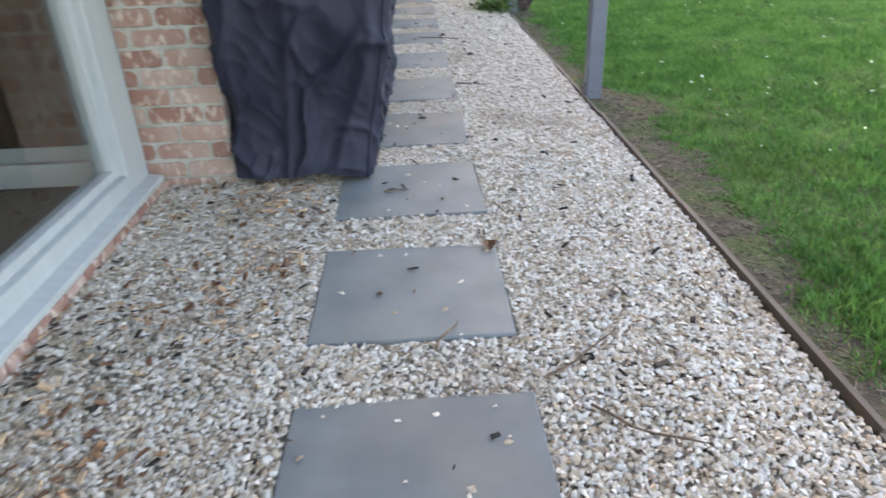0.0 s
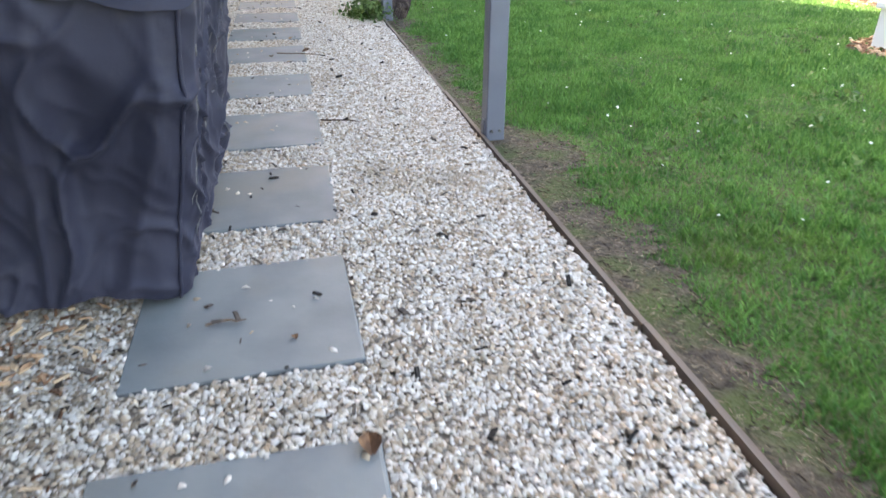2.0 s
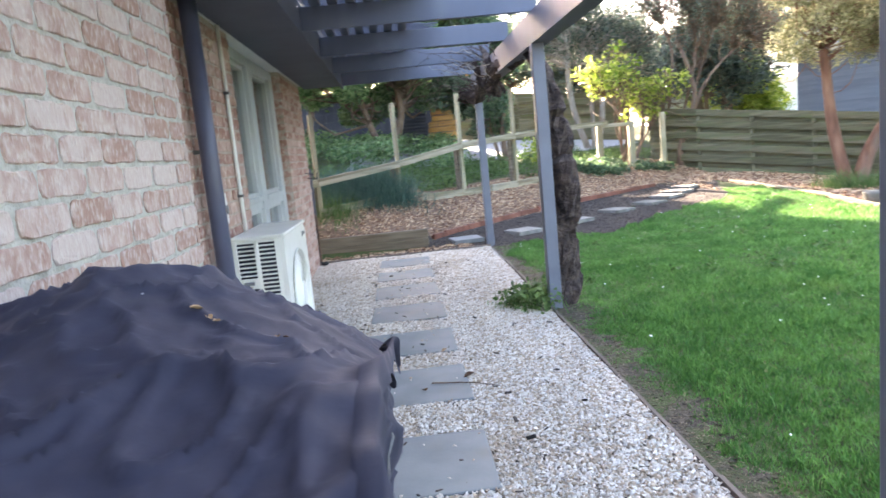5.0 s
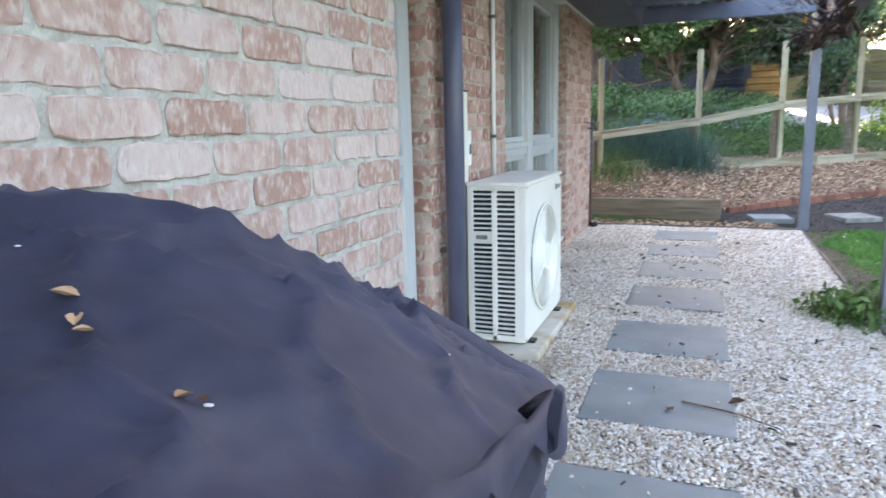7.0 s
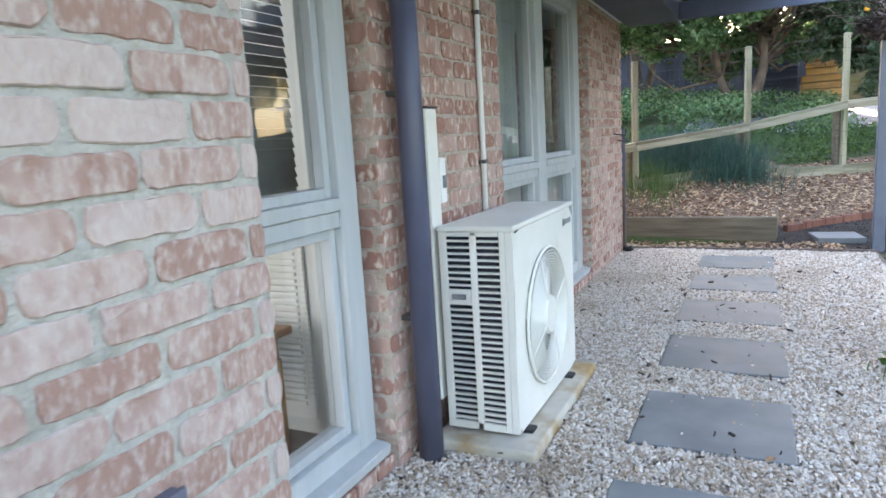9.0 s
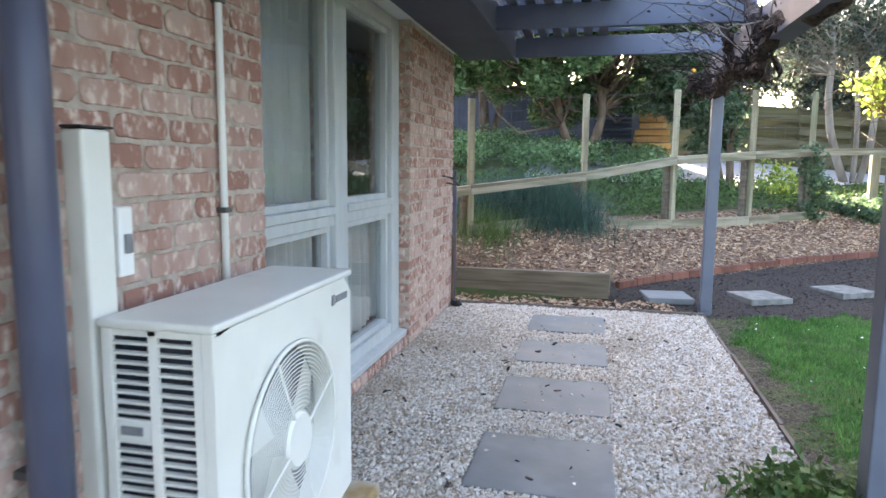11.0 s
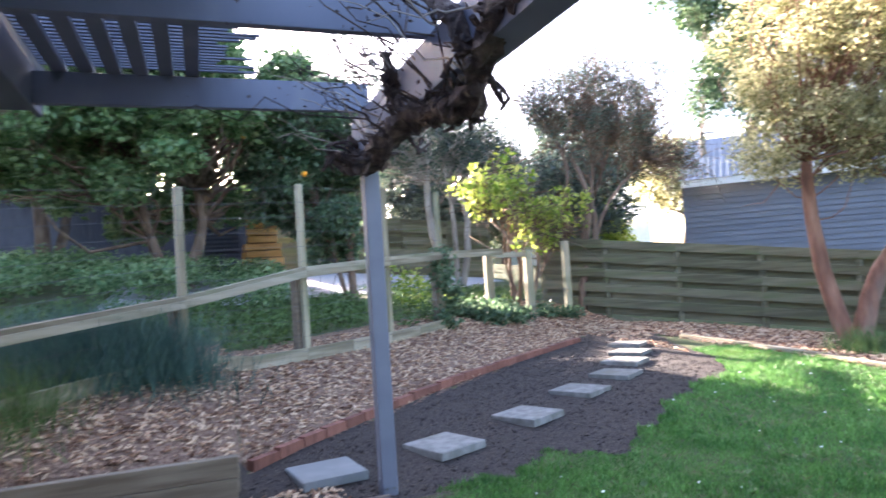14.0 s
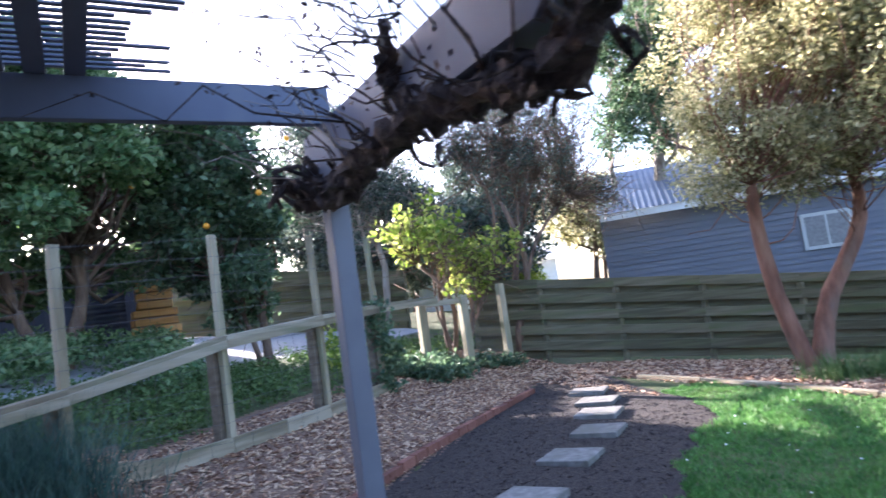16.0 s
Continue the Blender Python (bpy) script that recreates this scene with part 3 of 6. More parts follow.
def bmesh_shift(ob, vec):
    ob.data.transform(Matrix.Translation(vec))


window("window_1", 6.084, 7.0, [], "pale grey timber window with a low sill")
window("window_2", 8.28, 10.29, [(9.16, 9.33)], "pale grey timber window with white curtains behind", right=0.16)
window("window_3", -0.3, 3.60, [(1.6, 1.75)], "pale grey glazed timber door beside the path", transom=False, bottom=0.06, right=0.2)
for nm, a, b, z in (("brick_sill", 6.084, 7.02, 0.07), ("brick_sill", 8.27, 10.3, 0.07), ("brick_sill", -0.3, 3.62, 0.05)):
    n = int((b - a) / 0.118)
    s = tagged(part(nm, boxed(-1.2, -1.075, a, b, -0.02, z - 0.012), M["mortar"]), "low brick sill under the window", "sill", kind="structure")
    for k in range(n):
        w = (b - a) / n
        part("brick", boxed(-1.19, -1.055, a + k * w + 0.005, a + (k + 1) * w - 0.005, -0.01, z, 0.005), M["brick_red"], s)

# ---- pavers ----
FRONTS = [-0.92, -0.1, 0.73, 1.57, 2.365, 3.175, 4.0, 4.84, 5.73, 6.63, 7.47, 8.35, 9.21, 10.06, 10.88]


def paver(x0, x1, y0, y1, z0, z1, mat, name, label, seed, turn=0.0, group="path pavers"):
    rnd = random.Random(seed)
    cx, cy = (x0 + x1) / 2, (y0 + y1) / 2
    bm = boxed(x0 - cx, x1 - cx, y0 - cy, y1 - cy, 0, z1 - z0, 0.006)
    for v in bm.verts:
        v.co.x += rnd.uniform(-0.003, 0.003)
        v.co.y += rnd.uniform(-0.003, 0.003)
    ob = tagged(part(name, bm, mat), label, "paver", group)
    ob.matrix_basis = pose(cx, cy, z0, rnd.uniform(-0.3, 0.3), rnd.uniform(-0.3, 0.3), turn)
    return ob


for k, y in enumerate(FRONTS):
    dx = random.uniform(-0.008, 0.008)
    paver(-0.292 + dx, 0.288 + dx, y, y + 0.535 + random.uniform(-0.015, 0.02), -0.02, 0.02, M["slate"], "stone_paver", "smooth grey stone paver set in white pebbles", k, random.uniform(-0.6, 0.6))
for k, (x, y, a) in enumerate(((0.85, 12.28, 8), (1.67, 12.42, 22), (2.48, 12.76, 27), (3.27, 13.28, 30), (3.95, 13.72, 33), (4.45, 14.26, 34), (4.85, 14.72, 36), (5.2, 15.25, 38))):
    z = lz(x, y)
    paver(x - 0.2, x + 0.2, y - 0.2, y + 0.2, z - 0.01, z + 0.045, M["slate"] if k == 0 else M["concrete"], "stepping_stone", "square concrete stepping stone lying on dark mulch", 40 + k, a, "stepping stones")

# ---- timber edging ----
bm = bmesh.new()
for k in range(12):
    y0, y1 = -3.0 + k * 1.23, -3.0 + (k + 1) * 1.23 - 0.004
    x0, x1 = float(edge_x(y0)) + 0.01, float(edge_x(y1)) + 0.01
    d = random.uniform(-0.006, 0.006)
    vs = []
    for (x, y) in ((x0 + d, y0), (x1 + d, min(y1, 11.74))):
        for dx, z in ((0, -0.05), (0.018, -0.05), (0.018, 0.028 + d), (0, 0.028 + d)):
            vs.append(bm.verts.new((x + dx, y, z)))
    for a, b in ((0, 1), (1, 2), (2, 3), (3, 0)):
        bm.faces.new((vs[a], vs[b], vs[b + 4], vs[a + 4]))
    bm.faces.new(vs[:4][::-1]), bm.faces.new(vs[4:])
tagged(part("path_edging", bm, M["edge"]), "thin weathered timber edging between gravel and lawn", "edging", kind="structure")
tagged(part("cross_edging", boxed(-1.2, 1.1, 11.745, 11.765, -0.04, 0.035, 0.003), M["edge"]), "thin dark timber edging at the end of the gravel", "edging", kind="structure")
# brick edging of the mulch bed
bed_edge = tagged(empty("bed_edging", (0.44, 12.55, lz(0.44, 12.5))), "terracotta edging along the mulch bed", "edging", kind="structure")
me = None
px, py = 0.42, 12.53
for k in range(26):
    t = k / 25
    x, y = 0.42 + 4.5 * t, 12.53 + 3.57 * t + 0.16 * math.sin(math.pi * t) - 0.16 * t
    if k:
        ang = math.atan2(y - py, x - px)
        ln = math.hypot(x - px, y - py)
        if me is None:
            bm = boxed(-0.5, 0.5, -0.03, 0.03, -0.05, 0.065)
            bm2 = part("edging_brick", bm, M["edging_brick"], bed_edge)
            me = bm2.data
            ob = bm2
        else:
            ob = bpy.data.objects.new("edging_brick", me)
            scene.collection.objects.link(ob)
            ob.parent = bed_edge
        mx, my = (x + px) / 2, (y + py) / 2
        ob.matrix_basis = Matrix.Translation(Vector((mx, my, lz(mx, my) + random.uniform(-0.005, 0.01))) - bed_edge.location) @ Matrix.Rotation(ang + random.uniform(-0.03, 0.03), 4, "Z") @ Matrix.Diagonal((ln - 0.006, 1, 1, 1))
    px, py = x, y
# sleepers
for z0, z1, d in ((0.04, 0.155, 0.0), (0.157, 0.275, 0.006)):
    tagged(part("timber_sleeper", boxed(-1.1 + d, 0.33 + d, 12.12 + d, 12.19, z0, z1, 0.006), M["sleeper"]), "treated pine sleeper retaining the mulch bed", "sleeper", "retaining sleepers")
tagged(part("sleeper_peg", boxed(0.28, 0.345, 12.2, 12.28, 0.0, 0.25, 0.006), M["sleeper"]), "short timber peg behind the sleepers", "peg")

# ---- pergola ----
def pergola_post(y, h):
    p = tagged(empty("pergola_post", (1.095 + 0.004 * (y - 4.8), y, 0)), "slate grey square steel pergola post beside the lawn edging", "post", "pergola posts")
    part("shaft", boxed(-0.045, 0.045, -0.045, 0.045, -0.04, h, 0.006), M["post"], p)
    s = part("base_bracket", boxed(-0.052, 0.052, -0.02, 0.02, -0.03, 0.10, 0.003), M["post"], p)
    for dx in (-0.02, 0.02):
        bm = bmesh.new()
        bmesh.ops.create_cone(bm, cap_ends=True, segments=8, radius1=0.008, radius2=0.007, depth=0.012, matrix=Matrix.Translation((dx, -0.05, 0.05)) @ Matrix.Rotation(math.pi / 2, 4, "X"))
        part("bolt", bm, M["wire"], p)
    return p


for y in (4.79, 8.30, 11.85):
    pergola_post(y, 1.95)


def beam_x(y, x0, x1, z0, z1, t=0.045):
    return tagged(part("cross_beam", boxed(x0, x1, y - t / 2, y + t / 2, z0, z1, 0.004), M["navy"]), "slate blue painted timber pergola cross beam", "beam", "pergola beams")


for y in (0.1, 1.27, 2.44, 3.61, 4.78, 5.95, 7.12, 8.29, 9.46, 10.63, 11.80):
    beam_x(y, -0.53, 1.125, 2.165, 2.325)
# edge beam with sloping ends on the posts
bm = bmesh.new()
prof = [(-0.5, 2.0), (-0.62, 2.16), (12.0, 2.16), (12.02, 2.05), (11.93, 1.945), (-0.4, 1.945)]
a = [bm.verts.new((1.07, y, z)) for y, z in prof]
b = [bm.verts.new((1.20, y, z)) for y, z in prof]
bm.faces.new(a[::-1]), bm.faces.new(b)
for k in range(len(prof)):
    bm.faces.new((a[k], a[(k + 1) % len(prof)], b[(k + 1) % len(prof)], b[k]))
tagged(part("edge_beam", bm, M["navy"]), "slate blue painted timber beam along the pergola edge", "beam")
# slats along the house and thin laths across them
for k in range(6):
    x = -0.45 + k * 0.122
    tagged(part("roof_slat", boxed(x, x + 0.068, -0.5, 11.82, 2.327, 2.362, 0.002), M["navy"]), "slate blue slat lying on the pergola beams", "slat", "pergola slats")
rnd = random.Random(4)
for k in range(150):
    y = 6.0 + k * 0.042
    if y > 11.8:
        break
    xe = rnd.uniform(0.30, 0.52)
    x0 = -0.5
    tagged(part("lath", boxed(x0, xe, y, y + 0.021, 2.364, 2.372), M["navy"]), "thin dark lath across the pergola slats", "lath", "pergola laths")

# ---- air conditioner ----
def air_conditioner():
    X0, X1, Y0, Y1, Z0, Z1 = -0.965, -0.665, 7.30, 8.17, 0.065, 0.875
    ac = tagged(empty("air_conditioner", (-0.81, 7.73, 0.05)), "cream outdoor air conditioner unit with a round fan grille", "air conditioner")
    off = -ac.location

    def bit(n, bm, mat, lab="", par=None, smooth=False):
        bmesh.ops.translate(bm, verts=bm.verts[:], vec=off)
        return part(n, bm, mat, par or ac, lab, smooth)
    cy, cz, R = 7.70, 0.44, 0.285
    # casing: side frame, back, top and the front panel with a round hole
    body = bmesh.new()
    box(body, X0, X1 - 0.02, Y1 - 0.012, Y1, Z0, Z1 - 0.02, 0.003)
    box(body, X0, X0 + 0.012, Y0 + 0.01, Y1 - 0.012, Z0, Z1 - 0.02)
    box(body, X0, X1 - 0.02, Y0 + 0.004, Y1 - 0.012, Z0, Z0 + 0.02)
    bit("casing", body, M["cream"])
    bit("lid", boxed(X0 - 0.006, X1 + 0.006, Y0 - 0.006, Y1 + 0.006, Z1 - 0.022, Z1, 0.008), M["cream"])
    fr = bmesh.new()
    n = 48
    inner = [fr.verts.new((X1, cy + R * math.cos(2 * math.pi * k / n), cz + R * math.sin(2 * math.pi * k / n))) for k in range(n)]
    outer = []
    for k in range(n):
        c, s = math.cos(2 * math.pi * k / n), math.sin(2 * math.pi * k / n)
        ty = ((Y1 - cy) if c > 0 else (Y0 - cy)) / c if abs(c) > 1e-6 else 1e9
        tz = ((Z1 - 0.022 - cz) if s > 0 else (Z0 - cz)) / s if abs(s) > 1e-6 else 1e9
        t = min(abs(ty), abs(tz))
        outer.append(fr.verts.new((X1, cy + c * t, cz + s * t)))
    for k in range(n):
        fr.faces.new((inner[k], outer[k], outer[(k + 1) % n], inner[(k + 1) % n]))
    bowl = [fr.verts.new((X1 - 0.05, cy + (R - 0.012) * math.cos(2 * math.pi * k / n), cz + (R - 0.012) * math.sin(2 * math.pi * k / n))) for k in range(n)]
    for k in range(n):
        fr.faces.new((bowl[k], inner[k], inner[(k + 1) % n], bowl[(k + 1) % n]))
    bit("front_panel", fr, M["cream"])
    bit("front_panel_edge", boxed(X1 - 0.03, X1 - 0.0008, Y0, Y0 + 0.022, Z0, Z1 - 0.022, 0.004), M["cream"])
    bit("fan_housing", boxed(X1 - 0.075, X1 - 0.068, cy - R - 0.01, cy + R + 0.01, cz - R - 0.01, cz + R + 0.01), M["plastic"])
    fan = bmesh.new()
    for k in range(3):
        a = 2 * math.pi * k / 3 + 0.4
        pr = []
        for r, da, dx in ((0.06, -0.25, -0.012), (0.06, 0.25, 0.012), (0.25, 0.55, 0.016), (0.262, 0.1, 0.0), (0.25, -0.35, -0.016)):
            pr.append(fan.verts.new((X1 - 0.045 + dx, cy + r * math.cos(a + da), cz + r * math.sin(a + da))))
        fan.faces.new(pr)
    bmesh.ops.solidify(fan, geom=fan.faces[:], thickness=0.004)
    bit("fan", fan, M["cream"], "pale fan blades behind the grille")
    gr = bit("fan_grille", tubed([(X1 + 0.012, cy + (R + 0.004) * math.cos(2 * math.pi * k / 40), cz + (R + 0.004) * math.sin(2 * math.pi * k / 40)) for k in range(41)], 0.007, 6, cap=False), M["cream"], "round wire fan grille", smooth=True)
    for j in range(17):
        r = 0.085 + j * 0.0118
        part("grille_ring", translated(tubed([(X1 + 0.018, cy + r * math.cos(2 * math.pi * k / 36), cz + r * math.sin(2 * math.pi * k / 36)) for k in range(37)], 0.0022, 4, cap=False), off), M["cream"], gr)
    for j in range(4):
        a = math.pi / 2 * j + 0.42
        part("spoke", translated(tubed([(X1 + 0.021, cy + 0.07 * math.cos(a), cz + 0.07 * math.sin(a)), (X1 + 0.016, cy + R * math.cos(a), cz + R * math.sin(a))], 0.004, 6), off), M["cream"], gr)
    hub = bmesh.new()
    bmesh.ops.create_cone(hub, cap_ends=True, segments=32, radius1=0.085, radius2=0.075, depth=0.012, matrix=Matrix.Translation((X1 + 0.02, cy, cz)) @ Matrix.Rotation(math.pi / 2, 4, "Y"))
    bit("hub_cap", hub, M["cream"])
    # louvred side
    bit("fin_block", boxed(X0 + 0.02, X1 - 0.03, Y0 + 0.02, Y0 + 0.03, Z0 + 0.02, Z1 - 0.03), M["grille"], "dark cooling fins")
    side = bmesh.new()
    for a, b in ((X0, X0 + 0.03), (-0.838, -0.812), (X1 - 0.055, X1 - 0.03)):
        box(side, a, b, Y0, Y0 + 0.014, Z0, Z1 - 0.022, 0.003)
    box(side, X0 + 0.03, X1 - 0.055, Y0, Y0 + 0.014, Z0, Z0 + 0.03, 0.003)
    box(side, X0 + 0.03, X1 - 0.055, Y0, Y0 + 0.014, Z1 - 0.04, Z1 - 0.022, 0.003)
    lv = bit("louvre_panel", side, M["cream"])
    for c0, c1 in ((X0 + 0.03, -0.838), (-0.812, X1 - 0.055)):
        z = Z0 + 0.042
        while z < Z1 - 0.05:
            if not (c0 < -0.85 and 0.575 < z < 0.628):
                bm = boxed(c0, c1, -0.004, 0.008, -0.0033, 0.0033)
                bmesh.ops.transform(bm, matrix=Matrix.Translation((0, Y0 + 0.006, z)) @ Matrix.Rotation(0.15, 4, "X"), verts=bm.verts[:])
                part("louvre", translated(bm, off), M["cream"], lv)
            z += 0.0245
    part("handle_recess", translated(boxed(X0 + 0.03, -0.838, Y0 + 0.001, Y0 + 0.012, 0.575, 0.63, 0.003), off), M["cream"], lv)
    part("grip", translated(boxed(X0 + 0.045, -0.86, Y0 - 0.003, Y0 + 0.004, 0.59, 0.612, 0.003), off), M["plastic"], lv)
    # maker's plate as plain shapes
    bit("badge", boxed(X1, X1 + 0.0025, 8.00, 8.025, 0.775, 0.81), M["plastic"])
    bit("badge", boxed(X1, X1 + 0.0025, 8.035, 8.135, 0.78, 0.803), M["plastic"])
    for y in (7.38, 8.0):
        f = bmesh.new()
        box(f, X0 - 0.01, X1 + 0.035, y - 0.03, y + 0.03, 0.052, 0.066, 0.004)
        bit("foot", f, M["black"])
    return ac


air_conditioner()
tagged(part("concrete_pad", boxed(-1.0, -0.575, 7.2, 8.24, -0.02, 0.052, 0.012), M["pad"]), "stained concrete pad under the air conditioner", "pad")
c = tagged(part("pipe_cover", boxed(-1.045, -0.985, 7.30, 7.395, 0.17, 1.32, 0.008), M["cream"]), "cream plastic pipe cover on the brick wall", "pipe cover")
part("end_cap", boxed(-1.045, -0.98, 7.295, 7.40, 1.322, 1.328, 0.001), M["black"], c)
i = tagged(part("isolator_box", boxed(-1.045, -0.995, 7.42, 7.475, 0.95, 1.13, 0.006), M["white"]), "small white electrical isolator on the wall", "switch box")
part("switch", boxed(-0.995, -0.985, 7.435, 7.46, 1.01, 1.06, 0.003), M["plastic"], i)
d = tagged(part("downpipe", tubed([(-0.965, 7.135, -0.02), (-0.965, 7.135, 1.2), (-0.965, 7.135, TOP)], 0.047, 20), M["pipe"], smooth=True), "dark blue round downpipe against the brick wall", "downpipe")
for z in (0.55, 1.36):
    part("bracket", boxed(-1.045, -0.96, 7.11, 7.16, z, z + 0.02, 0.002), M["wire"], d)
p = tagged(part("conduit", tubed([(-1.022, 7.955, 0.80), (-1.022, 7.955, 1.5), (-1.022, 7.955, TOP)], 0.0125, 10), M["white"], smooth=True), "thin white conduit on the brick wall", "pipe")
for z in (1.08, 1.75):
    part("saddle_clip", boxed(-1.043, -1.005, 7.935, 7.975, z, z + 0.018, 0.002), M["wire"], p)
t = tagged(part("tap_pipe", tubed([(-1.02, 11.60, 0.03), (-1.02, 11.60, 0.60), (-1.02, 11.57, 0.64)], 0.013, 10), M["bark"], smooth=True), "brown water pipe at the corner of the wall", "pipe")
part("elbow", tubed([(-1.02, 11.60, 0.04), (-0.98, 11.58, 0.03), (-0.94, 11.58, 0.05)], 0.028, 10), M["black"], t, smooth=True)
h = tagged(part("hose_hook", tubed([(-1.03, 11.2, 1.16), (-0.93, 11.2, 1.14), (-0.92, 11.2, 1.20)], 0.006, 6), M["black"]), "black wire hose hook on the brick wall", "hook")
part("arm", tubed([(-1.03, 11.36, 1.10), (-0.92, 11.36, 1.08), (-0.91, 11.36, 1.16)], 0.006, 6), M["black"], h)
part("crossbar", tubed([(-0.95, 11.16, 1.142), (-0.94, 11.42, 1.082)], 0.006, 6), M["black"], h)
g = tagged(empty("side_gate", (-1.15, 11.95, 0)), "slate blue board gate beside the house corner", "gate")
for k in range(3):
    part("board", boxed(-0.12 + k * 0.08, -0.045 + k * 0.08, -0.16, -0.14, 0.02, 1.2, 0.004), M["slatefence"], g)
part("rail", boxed(-0.12, 0.115, -0.14, -0.10, 0.9, 0.97, 0.004), M["slatefence"], g)


# ---- covered barbecue ----
def covered_barbecue():
    """A loose canvas cover: draped sides, a sagging top with a loose scalloped hem, piped corner seams."""
    NU, NV = 400, 84
    X0, X1, Y0, Y1, R = -0.752, -0.03, 3.53, 5.07, 0.09
    out = []
    for cx, cy, a0 in ((X1 - R, Y0 + R, -90), (X1 - R, Y1 - R, 0), (X0 + R, Y1 - R, 90), (X0 + R, Y0 + R, 180)):
        for k in range(7):
            a = radians(a0 + 15 * k)
            out.append(Vector((cx + R * math.cos(a), cy + R * math.sin(a))))
    n = len(out)
    ln = [(out[(k + 1) % n] - out[k]).length for k in range(n)]
    ring = []
    for u in range(NU):
        s = sum(ln) * u / NU
        k = 0
        while s > ln[k]:
            s -= ln[k]
            k += 1
        ring.append(out[k].lerp(out[(k + 1) % n], s / ln[k]))
    c = Vector(((X0 + X1) / 2, (Y0 + Y1) / 2))

    net = ((0.954, 0.91, 0.858, 0.83), (0.99, 0.935, 0.90, 0.885), (1.03, 0.995, 0.985, 0.965), (1.01, 1.075, 1.02, 0.865), (0.92, 0.885, 0.87, 0.775))

    def glide(v, t):
        """A smooth curve through evenly spaced heights."""
        n = len(v) - 1
        q = min(1, max(0, t)) * n
        k = min(int(q), n - 1)
        f = q - k
        b, c = v[k], v[k + 1]
        a = v[k - 1] if k else 2 * b - c
        d = v[k + 2] if k < n - 1 else 2 * c - b
        return 0.5 * (2 * b + (c - a) * f + (2 * a - 5 * b + 4 * c - d) * f * f + (3 * b - a - 3 * c + d) * f ** 3)

    def top_z(p):
        u, v = (p.x - X0) / (X1 - X0), (p.y - Y0) / (Y1 - Y0)
        return glide([glide(row, u) for row in net], v)

    def fold(a, b, z):
        q = Vector((a * 3.1, b * 3.1, z * 2.0))
        f = 0.055 * noise.noise(q) + 0.022 * noise.noise(q * 2.7 + Vector((3, 1, 5)))
        r = 1 - abs(noise.noise(Vector((a * 2.6 + z * 1.5, b * 2.6 - z * 1.9, z * 2.2 + 4)))) * 2.2
        r2 = 1 - abs(noise.noise(Vector((a * 5.5 - z * 2.0, b * 5.5 + z * 3.1, z * 3.5 + 9)))) * 2.2
        r3 = 1 - abs(noise.noise(Vector((a * 10 + z * 6.0, b * 10 + z * 7.0, z * 5.0 + 15)))) * 2.2
        r4 = 1 - abs(noise.noise(Vector((a * 4.2, b * 4.2, z * 0.9 + 31)))) * 2.0
        return f + 0.042 * max(0, r) ** 6 + 0.028 * max(0, r2) ** 6 + 0.009 * max(0, r3) ** 4 + 0.026 * max(0, r4) ** 5

    def side_at(p, side):
        zt = top_z(p)
        z = 0.05 + (zt - 0.05) * side
        q = p.copy()
        amp = 0.25 + 0.75 * math.sin(math.pi * min(1, 0.12 + side * 0.88)) ** 0.7
        q += (p - c).normalized() * (fold(p.x, p.y, z) - 0.02) * amp
        q.x -= 0.13 * float(step(-0.72, -0.25, p.x)) * (1 - side) ** 1.2
        z += 0.035 * noise.noise(Vector((p.x * 3, p.y * 3, 7))) * (1 - side)
        return Vector((max(q.x, -0.752), q.y, z))

    bq = tagged(empty("covered_barbecue", (-0.43, 4.45, 0)), "dark navy canvas cover over a barbecue, dusty and creased", "barbecue")
    off = -bq.location
    bm = bmesh.new()
    rows = [[bm.verts.new(side_at(p, v / (NV - 1))) for p in ring] for v in range(NV)]
    for a, b in zip(rows, rows[1:]):
        for u in range(NU):
            bm.faces.new((a[u], a[(u + 1) % NU], b[(u + 1) % NU], b[u]))
    cov = part("cover", translated(bm, off), M["cover"], bq, smooth=True)
    # sagging top with radiating creases
    bm = bmesh.new()
    GX, GY = 64, 150
    grid = []
    for i in range(GX + 1):
        col = []
        for j in range(GY + 1):
            x, y = X0 + (X1 - X0) * i / GX, Y0 + (Y1 - Y0) * j / GY
            ex, ey = min(x - X0, X1 - x), min(y - Y0, Y1 - y)
            if ex < R and ey < R:
                cx = X0 + R if x < c.x else X1 - R
                cy = Y0 + R if y < c.y else Y1 - R
                d = Vector((x - cx, y - cy))
                m = max(abs(d.x), abs(d.y))
                if d.length > 1e-6:
                    d *= m / d.length
                x, y = cx + d.x, cy + d.y
                ex, ey = min(x - X0, X1 - x), min(y - Y0, Y1 - y)
            w = min(1, max(0.0, min(ex, ey)) / 0.05)
            z = top_z(Vector((x, y)))
            cr = 1 - abs(noise.noise(Vector((x * 5.0 + y * 1.2, y * 2.0 - x * 1.5, 2.0)))) * 2.4
            cr2 = 1 - abs(noise.noise(Vector((x * 9.0 - y * 4.0, y * 5.5 + x * 3.0, 6.0)))) * 2.4
            z += w * (0.030 * noise.noise(Vector((x * 4, y * 3, 3))) + 0.024 * max(0, cr) ** 7 + 0.016 * max(0, cr2) ** 7 + 0.006 * max(0, 1 - abs(noise.noise(Vector((x * 17 + y * 5, y * 13 - x * 6, 12.0)))) * 2.4) ** 3 + 0.006 * noise.noise(Vector((x * 15, y * 11, 9))))
            z += 0.012 * (1 - w) * noise.noise(Vector((x * 13, y * 13, 1)))
            col.append(bm.verts.new((x, y, z)))
        grid.append(col)
